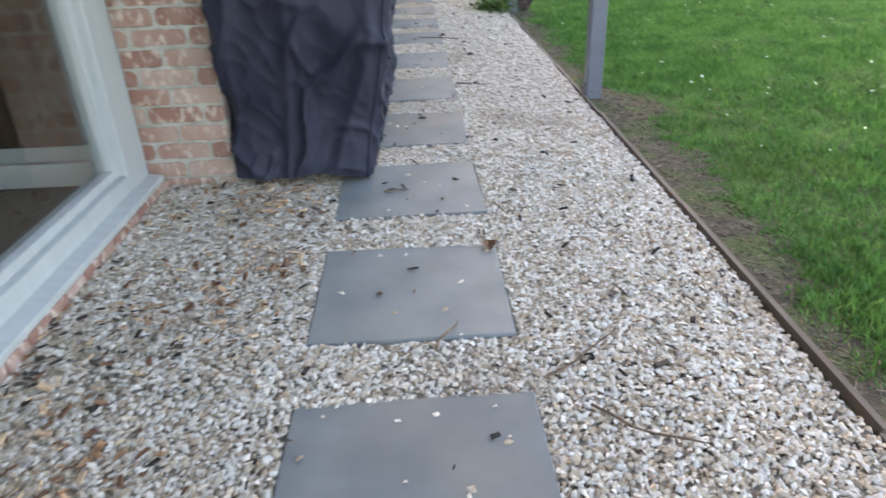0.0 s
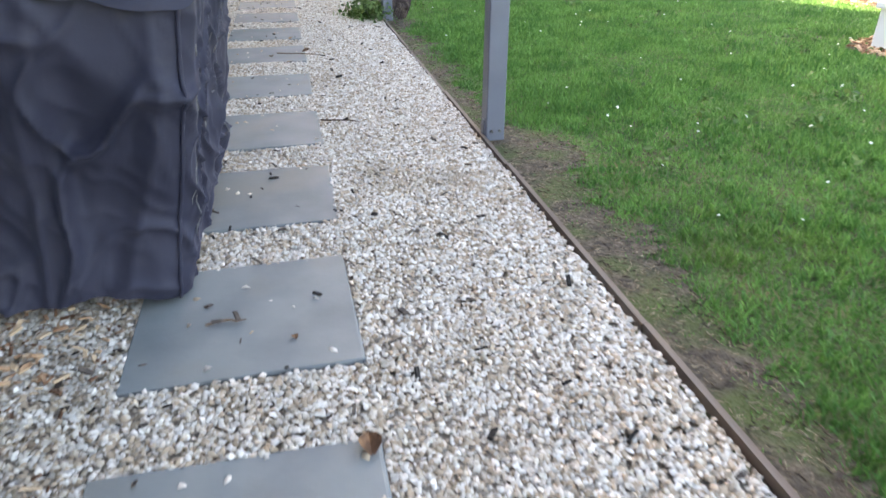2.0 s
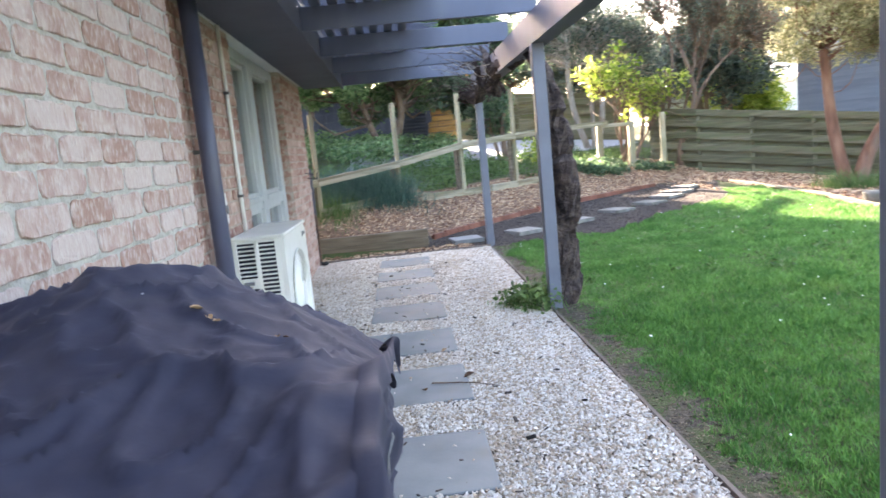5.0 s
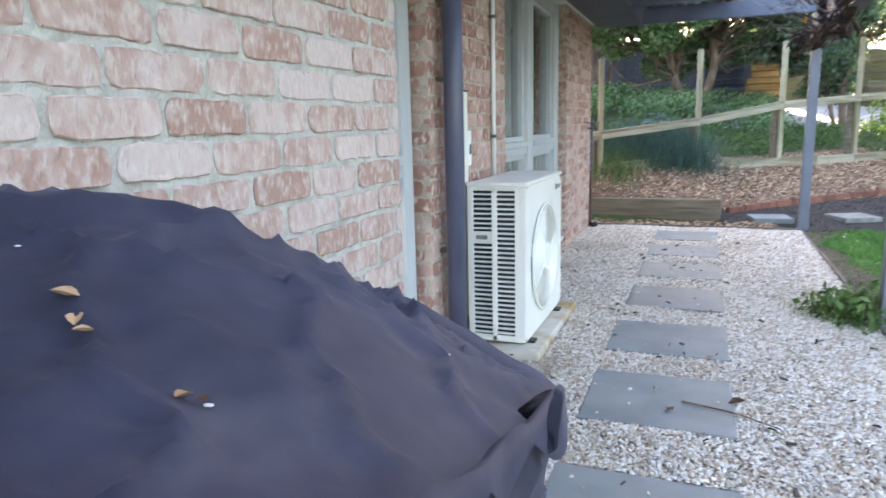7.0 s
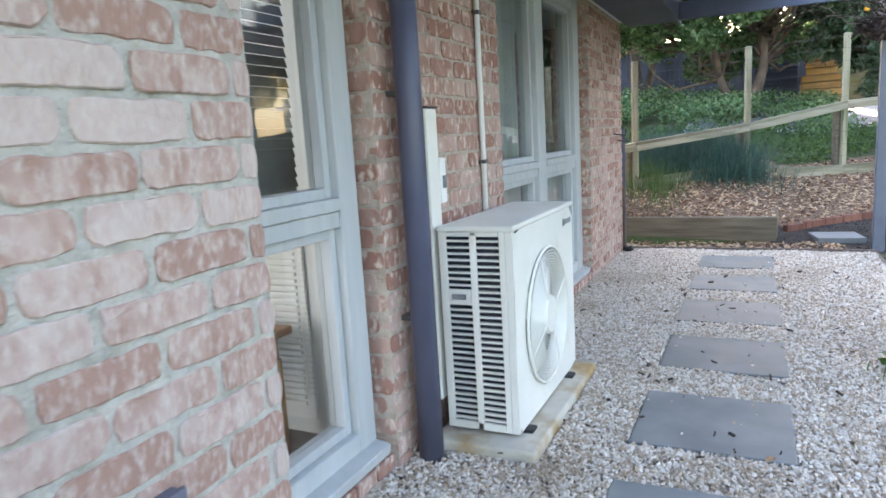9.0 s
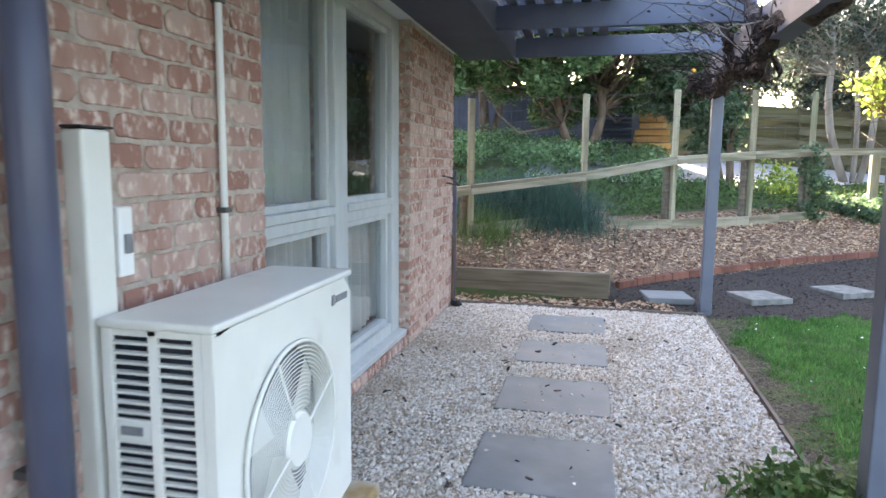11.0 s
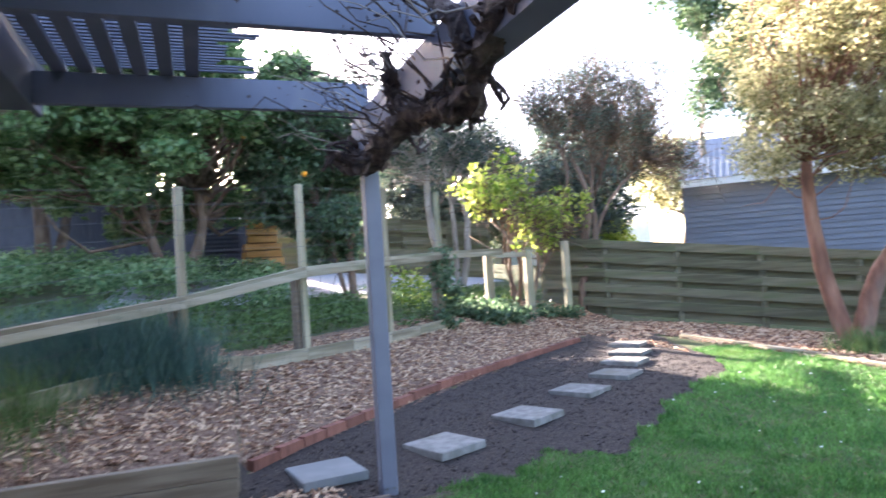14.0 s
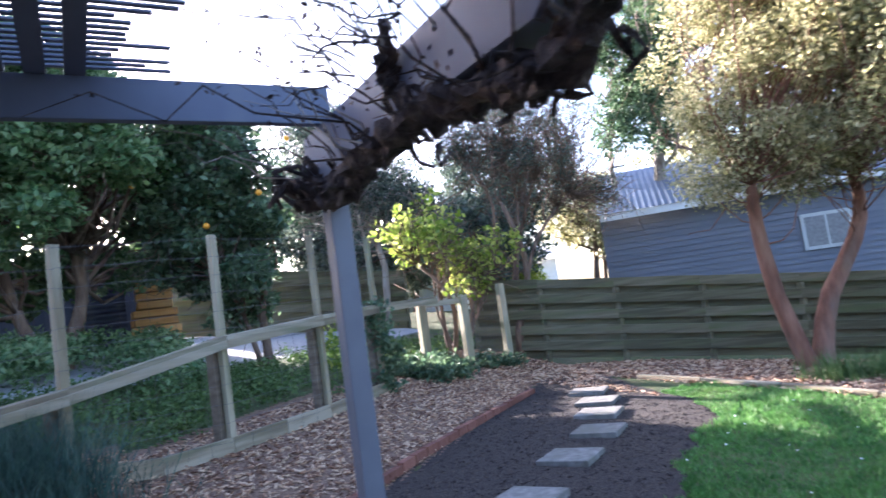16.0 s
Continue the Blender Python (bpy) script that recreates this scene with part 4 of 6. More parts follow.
    for i in range(GX):
        for j in range(GY):
            bm.faces.new((grid[i][j], grid[i + 1][j], grid[i + 1][j + 1], grid[i][j + 1]))
    part("cover_top", translated(bm, off), M["cover"], bq, smooth=True)
    # loose hem hanging over the rim
    bm = bmesh.new()
    hi, mi, lo = [], [], []
    for k, p in enumerate(ring):
        d = (p - c).normalized()
        z = top_z(p) + 0.012 * noise.noise(Vector((p.x * 13, p.y * 13, 1)))
        wav = noise.noise(Vector((p.x * 8, p.y * 8, 11)))
        sc = abs(noise.noise(Vector((p.x * 5, p.y * 5, 21)))) * 2
        for lst, o, dz in ((hi, -0.02, 0.006), (mi, 0.014 + 0.018 * wav, 0.010 + 0.018 * sc), (lo, 0.020 + 0.030 * wav, -0.012 - 0.040 * sc)):
            q = p + d * o
            lst.append(bm.verts.new((max(q.x, -0.753), q.y, z + dz)))
    for a, b in ((hi, mi), (mi, lo)):
        for u in range(NU):
            bm.faces.new((a[u], b[u], b[(u + 1) % NU], a[(u + 1) % NU]))
    part("hem", translated(bm, off), M["cover"], cov, smooth=True)
    # piped corner seams
    for cn in ((X1 - 0.016, Y0 + 0.016), (X1 - 0.016, Y1 - 0.016)):
        p = min(ring, key=lambda r: (r - Vector(cn)).length)
        d = (p - c).normalized() * 0.004
        pts = []
        for k in range(40):
            q = side_at(p, k / 39)
            pts.append((q.x + d.x, q.y + d.y, q.z))
        part("seam", translated(tubed(pts, 0.0055, 6, wobble=0.4), off), M["cover"], cov, smooth=True)
    # pinched corner ear at the far end
    x, y = X1 - 0.012, 4.87
    z = top_z(Vector((x, y)))
    f = bmesh.new()
    n = 10
    top, bot = [], []
    for k in range(n):
        t = k / (n - 1)
        a = radians(-35 + 160 * t)
        o = 0.022 + 0.02 * math.sin(math.pi * t)
        top.append(f.verts.new((x + o * math.cos(a), y + o * math.sin(a), z + 0.004 + 0.022 * math.sin(math.pi * t) ** 2)))
        bot.append(f.verts.new((x + 0.034 * math.cos(a), y + 0.034 * math.sin(a), z - 0.03)))
    mid = f.verts.new((x - 0.02, y - 0.02, z + 0.006))
    for k in range(n - 1):
        f.faces.new((top[k], bot[k], bot[k + 1], top[k + 1]))
        f.faces.new((top[k], top[k + 1], mid))
    bmesh.ops.solidify(f, geom=f.faces[:], thickness=0.003)
    part("corner_ear", translated(f, off), M["cover"], cov, smooth=True)
    for x in (X0 + 0.1, X1 - 0.2):
        for y in (Y0 + 0.15, Y1 - 0.15):
            w = bmesh.new()
            bmesh.ops.create_cone(w, cap_ends=True, segments=14, radius1=0.035, radius2=0.035, depth=0.025, matrix=Matrix.Translation((x, y, 0.045)) @ Matrix.Rotation(math.pi / 2, 4, "Y"))
            part("castor", translated(w, off), M["black"], bq)
    # droppings and scuffs
    rnd = random.Random(3)
    path_side = [r for r in ring if r.x > X1 - 0.02 and Y0 + 0.02 < r.y < Y1 - 0.3]
    for k in range(30):
        i = rnd.randrange(len(path_side) - 14)
        v = rnd.uniform(0.12, 0.85)
        up, m = rnd.uniform(-0.035, 0.035), rnd.randrange(3, 10)
        pts = [side_at(path_side[i + j // 2], min(0.97, max(0.03, v + up * j + 0.01 * math.sin(j * 0.9 + k)))) + Vector((0.0012, 0, 0)) for j in range(m)]
        w = rnd.uniform(0.0012, 0.0028)
        part("scuff", translated(tubed(pts, [w * (0.35 + math.sin(math.pi * j / (m - 1))) for j in range(m)], 5, wobble=0.6), off), M["scuff"], cov)
    for k in range(18):
        bm = bmesh.new()
        s = rnd.uniform(0.002, 0.005)
        bmesh.ops.create_icosphere(bm, subdivisions=1, radius=s, matrix=Matrix.Diagonal((rnd.uniform(0.8, 2.2), 1, 0.35, 1)))
        x, y = rnd.uniform(X0 + 0.1, X1 - 0.05), rnd.uniform(Y0 + 0.1, Y1 - 0.1)
        i, j = int((x - X0) / (X1 - X0) * GX), int((y - Y0) / (Y1 - Y0) * GY)
        bmesh.ops.translate(bm, verts=bm.verts[:], vec=(x, y, zs_top(X0, X1, Y0, Y1, x, y, top_z) + 0.001))
        part("dropping", translated(bm, off), M["drop"], cov)
    return bq, top_z


def zs_top(X0, X1, Y0, Y1, x, y, top_z):
    cr = 1 - abs(noise.noise(Vector((x * 5.0 + y * 1.2, y * 2.0 - x * 1.5, 2.0)))) * 2.4
    cr2 = 1 - abs(noise.noise(Vector((x * 9.0 - y * 4.0, y * 5.5 + x * 3.0, 6.0)))) * 2.4
    return top_z(Vector((x, y))) + 0.030 * noise.noise(Vector((x * 4, y * 3, 3))) + 0.024 * max(0, cr) ** 7 + 0.016 * max(0, cr2) ** 7 + 0.006 * max(0, 1 - abs(noise.noise(Vector((x * 17 + y * 5, y * 13 - x * 6, 12.0)))) * 2.4) ** 3 + 0.006 * noise.noise(Vector((x * 15, y * 11, 9)))


barbecue, cover_top = covered_barbecue()

# ---- room behind the glass ----
t = tagged(empty("side_table", (-1.62, 6.60, 0.07)), "honey coloured wooden side table behind the window", "table")
part("tabletop", boxed(-0.3, 0.24, -0.38, 0.30, 0.47, 0.50, 0.006), M["wood"], t)
part("apron", boxed(-0.26, 0.20, -0.34, 0.26, 0.385, 0.47, 0.004), M["wood"], t)
for x in (-0.24, 0.18):
    for y in (-0.32, 0.24):
        part("leg", boxed(x - 0.025, x + 0.025, y - 0.025, y + 0.025, 0, 0.385, 0.004), M["wood"], t)


def curtain(y0, y1, z0, z1, x=-1.33):
    bm = bmesh.new()
    n = int((y1 - y0) / 0.012)
    lo, hi = [], []
    for k in range(n + 1):
        y = y0 + (y1 - y0) * k / n
        dx = 0.022 * math.sin(y * 62) + 0.012 * math.sin(y * 23)
        lo.append(bm.verts.new((x + dx * 1.2, y, z0 + 0.02 * math.sin(y * 5))))
        hi.append(bm.verts.new((x + dx, y, z1)))
    for k in range(n):
        bm.faces.new((lo[k], lo[k + 1], hi[k + 1], hi[k]))
    return tagged(part("curtain", bm, M["curtain"], smooth=True), "sheer white pleated curtain hanging behind the window", "curtain", "curtains")


panel = tagged(empty("louvred_panel", (-1.62, 7.05, 0.2)), "white slatted panel on the partition wall", "panel")
part("frame", boxed(-0.2, 0.2, -0.012, 0.0, -0.06, 0.74, 0.003), M["white"], panel)
for k in range(26):
    part("slat", boxed(-0.17, 0.17, -0.03, -0.014, k * 0.026, k * 0.026 + 0.015, 0.003), M["white"], panel)
curtain(8.36, 9.14, 0.20, 2.12, -1.275)
curtain(9.34, 10.22, 0.22, 0.96, -1.275)
b = tagged(empty("venetian_blind", (-1.34, 6.55, 1.05)), "grey slatted blind half lowered behind the window", "blind")
for k in range(32):
    bm = boxed(-0.0175, 0.0175, -0.42, 0.40, -0.0008, 0.0008)
    bmesh.ops.transform(bm, matrix=Matrix.Translation((0, 0, k * 0.034)) @ Matrix.Rotation(1.25, 4, "Y"), verts=bm.verts[:])
    part("slat", bm, M["blind"], b)
# painted hatch low on the brick wall
hatch = tagged(empty("wall_hatch", (-0.757, 5.30, 0.12)), "dark blue painted board hatch on the brick wall", "hatch")
part("backing", boxed(0, 0.018, 0.005, 0.48, 0.005, 0.527), M["navy"], hatch)
for k in range(4):
    part("board", boxed(0.019, 0.031, 0, 0.485, k * 0.133, k * 0.133 + 0.131, 0.002), M["navy"], hatch)
part("latch", tubed([(0.033, 0.44, 0.40), (0.047, 0.445, 0.40), (0.05, 0.455, 0.375), (0.036, 0.45, 0.36)], 0.005, 8), M["black"], hatch, "dark metal latch")
part("hasp", boxed(0.031, 0.035, 0.43, 0.484, 0.39, 0.41, 0.001), M["black"], hatch, "dark metal hasp")


# ---- small loose things ----
def curled_leaf(at, s, turn, seed):
    rnd = random.Random(seed)
    bm = bmesh.new()
    rows = []
    for i in range(5):
        t = i / 4
        w = math.sin(math.pi * min(1, t * 0.9 + 0.08)) * 0.5
        rows.append([bm.verts.new((u * w * s, (t - 0.5) * s * 1.4, abs(u) * 0.35 * s * w * 2 + 0.25 * s * (t - 0.5) ** 2 + rnd.uniform(0, 0.06) * s)) for u in (-1, -0.5, 0, 0.5, 1)])
    for a, b in zip(rows, rows[1:]):
        for k in range(4):
            bm.faces.new((a[k], a[k + 1], b[k + 1], b[k]))
    ob = tagged(part("dead_leaf", bm, M["dead_leaf"]), "curled dry brown leaf", "leaf", "fallen leaves")
    ob.matrix_basis = Matrix.Translation(at) @ Matrix.Rotation(turn, 4, "Z") @ Matrix.Rotation(rnd.uniform(-0.3, 0.3), 4, "X")
    return ob


for k, (x, y, s) in enumerate(((-0.186, 4.66, 0.011), (-0.176, 4.665, 0.009), (-0.278, 4.665, 0.010), (-0.29, 4.67, 0.012), (-0.31, 4.68, 0.015), (-0.30, 5.02, 0.009))):
    y -= 0.15
    curled_leaf((x, y, zs_top(-0.752, -0.10, 3.53, 5.36, x, y, cover_top) + 0.004), s, k * 1.3, k)
for k, (x, y, s) in enumerate(((0.262, 2.88, 0.05), (0.30, 6.95, 0.045), (0.12, 3.3, 0.02), (-0.1, 2.6, 0.016), (0.05, 6.8, 0.03), (0.2, 7.46, 0.03), (-0.15, 10.25, 0.04))):
    curled_leaf((x, y, 0.024), s, k * 1.7, 20 + k)
# twigs lying on the path
for k, (x0, y0, x1, y1) in enumerate(((0.32, 2.15, 0.55, 2.35), (0.40, 2.05, 0.62, 1.9), (0.05, 2.3, 0.12, 2.42), (0.3, 5.2, 0.5, 5.1), (0.1, 6.9, 0.45, 6.75), (-0.1, 3.4, 0.0, 3.42))):
    pts = [(x0 + (x1 - x0) * t + 0.012 * math.sin(t * 7 + k), y0 + (y1 - y0) * t + 0.012 * math.cos(t * 5 + k), 0.028) for t in (0, 0.2, 0.4, 0.6, 0.8, 1.0)]
    tagged(part("twig", tubed(pts, [0.004, 0.004, 0.0035, 0.003, 0.0025, 0.0015], 5), M["bark"]), "thin dry brown twig on the gravel", "twig", "twigs")
# pale pedestal on the lawn
p = tagged(empty("pedestal", (4.84, 6.0, 0)), "white painted square pedestal standing in a bare patch of lawn", "pedestal")
part("base", boxed(-0.27, 0.27, -0.27, 0.27, -0.02, 0.30, 0.01), M["white"], p)
part("cap", boxed(-0.30, 0.30, -0.30, 0.30, 0.302, 0.35, 0.01), M["white"], p)
part("shaft", boxed(-0.2, 0.2, -0.2, 0.2, 0.352, 0.75, 0.01), M["white"], p)
p.rotation_euler = (0, 0, radians(20))
b = tagged(empty("stone_bowl", (6.45, 12.05, lz(6.45, 12.05))), "small round pale stone bowl beside the bed edge", "bowl")
part("bowl", tubed([(0, 0, -0.01), (0, 0, 0.03), (0, 0, 0.12), (0, 0, 0.15)], [0.09, 0.12, 0.15, 0.14], 20), M["concrete"], b, smooth=True)
# low timber edge of the back bed
for k in range(7):
    y0 = 15.4 - k * 0.95
    tagged(part("bed_log", translated(beam_between((6.16 + 0.03 * math.sin(k), y0, lz(6.16, y0) + 0.02), (6.17 + 0.03 * math.sin(k + 1), y0 - 0.92, lz(6.16, y0 - 0.9) + 0.02), 0.08, 0.07), (0, 0, 0)), M["timber_x"]), "low weathered timber edging of the back bed", "edging", "bed edging boards")

# ---- garden fence of posts, rails and wire ----
FENCE = [(-1.10, 12.82, 1.93), (0.04, 13.98, 2.08), (1.12, 14.66, 2.19), (2.17, 15.42, 2.25), (3.1, 16.2, 2.3)]
RAILZ = [1.02, 1.16, 1.36, 1.44, 1.50]
garden_fence = tagged(empty("garden_fence", (0, 14, 0)), "weathered pine post and rail fence with wire mesh above", "fence")
go = -garden_fence.location


for k, (x, y, zt) in enumerate(FENCE):
    g = lz(x, y)
    a = 0.62
    for dx, w, z1, mat in ((0.0, 0.032, zt, M["timber"]), (-0.06, 0.05, RAILZ[k] - 0.05, M["sleeper"])):
        bm = boxed(-w, w, -w * 0.8, w * 0.8, g - 0.3, z1, 0.005)
        bmesh.ops.transform(bm, matrix=Matrix.Translation(Vector((x + dx, y + 0.05 * (dx != 0), 0)) + go) @ Matrix.Rotation(a, 4, "Z"), verts=bm.verts[:])
        part("post" if dx == 0 else "stump_post", bm, mat, garden_fence)
ends = [(-1.35, 12.60, 0.98)] + [(x, y - 0.05, z) for (x, y, _), z in zip(FENCE, RAILZ)] + [(4.5, 17.35, 1.55)]
for a, b in zip(ends, ends[1:]):
    part("rail", translated(beam_between(a, b, 0.09, 0.045), go), M["timber_x"], garden_fence)
    part("rail", translated(beam_between((a[0] + 0.02, a[1] - 0.03, a[2] - 0.045), (b[0] + 0.02, b[1] - 0.03, b[2] - 0.045), 0.03, 0.065), go), M["timber_x"], garden_fence)
for (x0, y0, t0), (x1, y1, t1) in zip(FENCE, FENCE[1:]):
    g0, g1 = lz(x0, y0), lz(x1, y1)
    wires = bmesh.new()
    for k in range(12):
        f = 0.05 + 0.93 * k / 11
        p = [Vector((x0 + (x1 - x0) * s / 6, y0 + (y1 - y0) * s / 6 - 0.05, (g0 + (t0 - g0) * f) * (1 - s / 6) + (g1 + (t1 - g1) * f) * s / 6 + random.uniform(-0.006, 0.006))) for s in range(7)]
        tube(wires, p, 0.0015, 4, cap=False)
    for k in range(1, 6):
        s = k / 6
        x, y = x0 + (x1 - x0) * s, y0 + (y1 - y0) * s - 0.05
        tube(wires, [(x, y, (g0 * (1 - s) + g1 * s)), (x + random.uniform(-0.01, 0.01), y, (t0 * (1 - s) + t1 * s) - 0.05)], 0.0011, 4, cap=False)
    part("wire_mesh", translated(wires, go), M["wire"], garden_fence, "thin wire fencing")
    n = 2
    for k in range(n):
        s0, s1 = k / n, (k + 1) / n
        a = (x0 + (x1 - x0) * s0, y0 + (y1 - y0) * s0 - 0.03, lz(x0 + (x1 - x0) * s0, y0 + (y1 - y0) * s0) + 0.05)
        b = (x0 + (x1 - x0) * s1, y0 + (y1 - y0) * s1 - 0.03, lz(x0 + (x1 - x0) * s1, y0 + (y1 - y0) * s1) + 0.05)
        part("kickboard", translated(beam_between(a, b, 0.03, 0.13), go), M["timber_x"], garden_fence)
# mesh gate by the lime tree
gate = tagged(empty("wire_gate", (5.1, 17.7, lz(5.1, 17.7))), "timber framed gate with diamond wire mesh", "gate")
for x, w in ((-0.65, 0.06), (0.05, 0.06), (0.75, 0.05)):
    part("post", boxed(x - w, x + w, -w, w, -0.1, 1.0 if x < 0.7 else 1.12, 0.006), M["timber"], gate)
part("rail", boxed(-0.65, 0.05, -0.03, 0.03, 0.9, 0.98, 0.005), M["timber_x"], gate)
bm = bmesh.new()
for k in range(-9, 12):
    for sgn in (1, -1):
        x0 = 0.1 + 0.07 * k
        a, b = (x0, 0.0), (x0 + sgn * 0.9, 0.9)
        pts = [(a[0] + (b[0] - a[0]) * s / 12, 0.0, 0.05 + 0.9 * s / 12) for s in range(13)]
        pts = [p for p in pts if 0.08 <= p[0] <= 0.73]
        if len(pts) > 1:
            tube(bm, pts, 0.002, 4, cap=False)
part("mesh", bm, M["wire"], gate)


# ---- horizontal paling fences ----
def paling_fence(a, b, za, zb, ha, hb, rows, label, bay=1.15):
    f = tagged(empty("paling_fence", (a[0], a[1], za)), label, "fence")
    o = -f.location
    A, B = Vector((a[0], a[1], 0)), Vector((b[0], b[1], 0))
    n = max(1, int((B - A).length / bay))
    nrm = Vector((B - A).normalized().cross(Vector((0, 0, 1))))
    for k in range(n + 1):
        p = A.lerp(B, k / n)
        z, h = za + (zb - za) * k / n, ha + (hb - ha) * k / n
        d = (B - A).normalized()
        part("post", translated(beam_between(p + Vector((0, 0, z - 0.2)), p + Vector((0, 0, z + h - 0.02)), 0.07, 0.07), o), M["paling"], f)
        if k == n:
            continue
        q = A.lerp(B, (k + 1) / n)
        z2, h2 = za + (zb - za) * (k + 1) / n, ha + (hb - ha) * (k + 1) / n
        for r in range(rows):
            t = (r + 0.5) / rows
            s = nrm * (0.045 if r % 2 else -0.045)
            u0, u1 = p + s + Vector((0, 0, z + 0.04 + h * t * 0.96)), q + s + Vector((0, 0, z2 + 0.04 + h2 * t * 0.96))
            j = Vector((0, 0, random.uniform(-0.006, 0.006)))
            bm = beam_between(u0 + j, u1 + j, 0.018, (h + h2) / 2 / rows * (1.12 if r % 2 else 1.2), 0.003)
            part("board", translated(bm, o), M["paling"], f)
    return f


paling_fence((6.1, 18.95), (11.2, 10.43), 0.44, -0.32, 1.36, 0.92, 10, "weathered olive grey horizontal paling fence behind the garden bed")
paling_fence((1.8, 25.5), (7.6, 24.6), lz(1.8, 25.5), lz(7.6, 24.6), 1.55, 1.5, 9, "weathered horizontal paling fence beyond the driveway")
slate = tagged(empty("slate_fence", (-4.6, 23.6, 1.55)), "slate blue vertical board fence under the trees", "fence")
part("backing_rail", boxed(0, 6.3, 0.02, 0.06, 0.2, 1.6), M["slatefence"], slate)
for k in range(52):
    part("board", boxed(k * 0.122, k * 0.122 + 0.119, -0.01 + 0.006 * (k % 2), 0.01 + 0.006 * (k % 2), -0.2, 1.75 + random.uniform(-0.01, 0.01)), M["slatefence"], slate)
stack = tagged(empty("timber_stack", (1.45, 22.7, lz(1.45, 22.7))), "stack of fresh orange timber boards", "timber")
for r in range(9):
    for c in range(2):
        w = 0.42 + random.uniform(-0.06, 0.05) - 0.02 * r
        part("board", boxed(-w, w, -0.25 + c * 0.25, -0.02 + c * 0.25, 0.02 + r * 0.155, 0.15 + r * 0.155, 0.008), M["fresh"], stack)
# corrugated panel
bm = bmesh.new()
prev = None
for k in range(60):
    z = 0.02 * k
    dx = 0.012 * math.sin(k * 1.3)
    row = [bm.verts.new((-0.45, dx, z)), bm.verts.new((0.45, dx, z))]
    if prev:
        bm.faces.new((prev[0], prev[1], row[1], row[0]))
    prev = row
bmesh.ops.solidify(bm, geom=bm.faces[:], thickness=0.003)
ob = tagged(part("corrugated_sheet", bm, M["slatefence"]), "dark corrugated sheet standing by the fence", "sheet metal")
ob.location = (0.55, 23.2, lz(0.55, 23.2))


# ---- weatherboard house beyond the fence ----
nh = tagged(empty("neighbour_house", (10.5, 20.2, 0)), "blue grey weatherboard house with a steel roof", "house")
nh.rotation_euler = (0, 0, radians(-45))
part("wall", boxed(0, 9, 0.03, 4, -0.6, 2.9), M["cladding"], nh)
for k in range(24):
    z = 0.0 + k * 0.12
    bm = bmesh.new()
    v = [bm.verts.new(p) for p in ((-0.02, 0.0, z), (9, 0.0, z), (9, 0.026, z + 0.125), (-0.02, 0.026, z + 0.125), (-0.02, 0.03, z), (9, 0.03, z))]
    bm.faces.new((v[0], v[1], v[2], v[3])), bm.faces.new((v[0], v[4], v[5], v[1])), bm.faces.new((v[0], v[3], v[4]))
    part("weatherboard", bm, M["cladding"], nh)
part("fascia", boxed(0.0, 9.2, -0.32, -0.29, 2.80, 2.95, 0.003), M["white"], nh)
bm = bmesh.new()
prev = None
for k in range(140):
    x = -0.05 + k * 0.068
    dz = 0.006 * (1 if k % 2 else -1)
    row = [bm.verts.new((x, -0.35, 2.95 + dz)), bm.verts.new((x, 2.6, 4.3 + dz))]
    if prev:
        bm.faces.new((prev[0], row[0], row[1], prev[1]))
    prev = row
part("roof", bm, M["roof"], nh)
w = part("window", boxed(3.95, 4.9, -0.03, 0.03, 1.55, 2.3, 0.004), M["frame"], nh)
part("pane", boxed(4.02, 4.4, -0.036, -0.031, 1.62, 2.23), M["plastic"], w)
part("pane", boxed(4.44, 4.83, -0.036, -0.031, 1.62, 2.23), M["plastic"], w)
far = tagged(empty("far_house", (15.5, 33, 0.8)), "pale sunlit house seen between the trees", "house")
part("wall", boxed(-4, 4, 0, 4, 0, 2.3), M["white"], far)
bm = bmesh.new()
v = [bm.verts.new(p) for p in ((-4.4, -0.4, 2.3), (4.4, -0.4, 2.3), (4.0, 2.2, 3.5), (-4.0, 2.2, 3.5))]
bm.faces.new(v)
bmesh.ops.solidify(bm, geom=bm.faces[:], thickness=0.08)
part("roof", bm, M["white"], far)


# ---- trees ----
def leaf_cloud(rng, clumps, count, size, spread=0.42, flat=0.75):
    """Leaves gathered in clumps: clumps (n, 4) of centre and radius."""
    c = np.asarray(clumps)
    wgt = c[:, 3] ** 2
    idx = rng.choice(len(c), count, p=wgt / wgt.sum())
    d = rng.normal(size=(count, 3))
    d /= np.linalg.norm(d, axis=1)[:, None]
    r = rng.uniform(0.25, 1.0, count) ** 0.5
    at = c[idx, :3] + d * (c[idx, 3] * r)[:, None] * np.array([1, 1, flat]) + rng.normal(size=(count, 3)) * 0.04
    s = size * rng.uniform(0.6, 1.35, count)
    base = np.array([(0, 0, 0), (0.28, 0.5, 0.06), (0, 1, 0), (-0.28, 0.5, 0.06)], float) - np.array([0, 0.5, 0])
    return scatter(base, [(0, 1, 2, 3)], at, np.stack([s, s, s], -1), rng.uniform(0, 6.3, count), rng.normal(0, 0.8, count) - 0.4, rng.normal(0, 0.7, count))


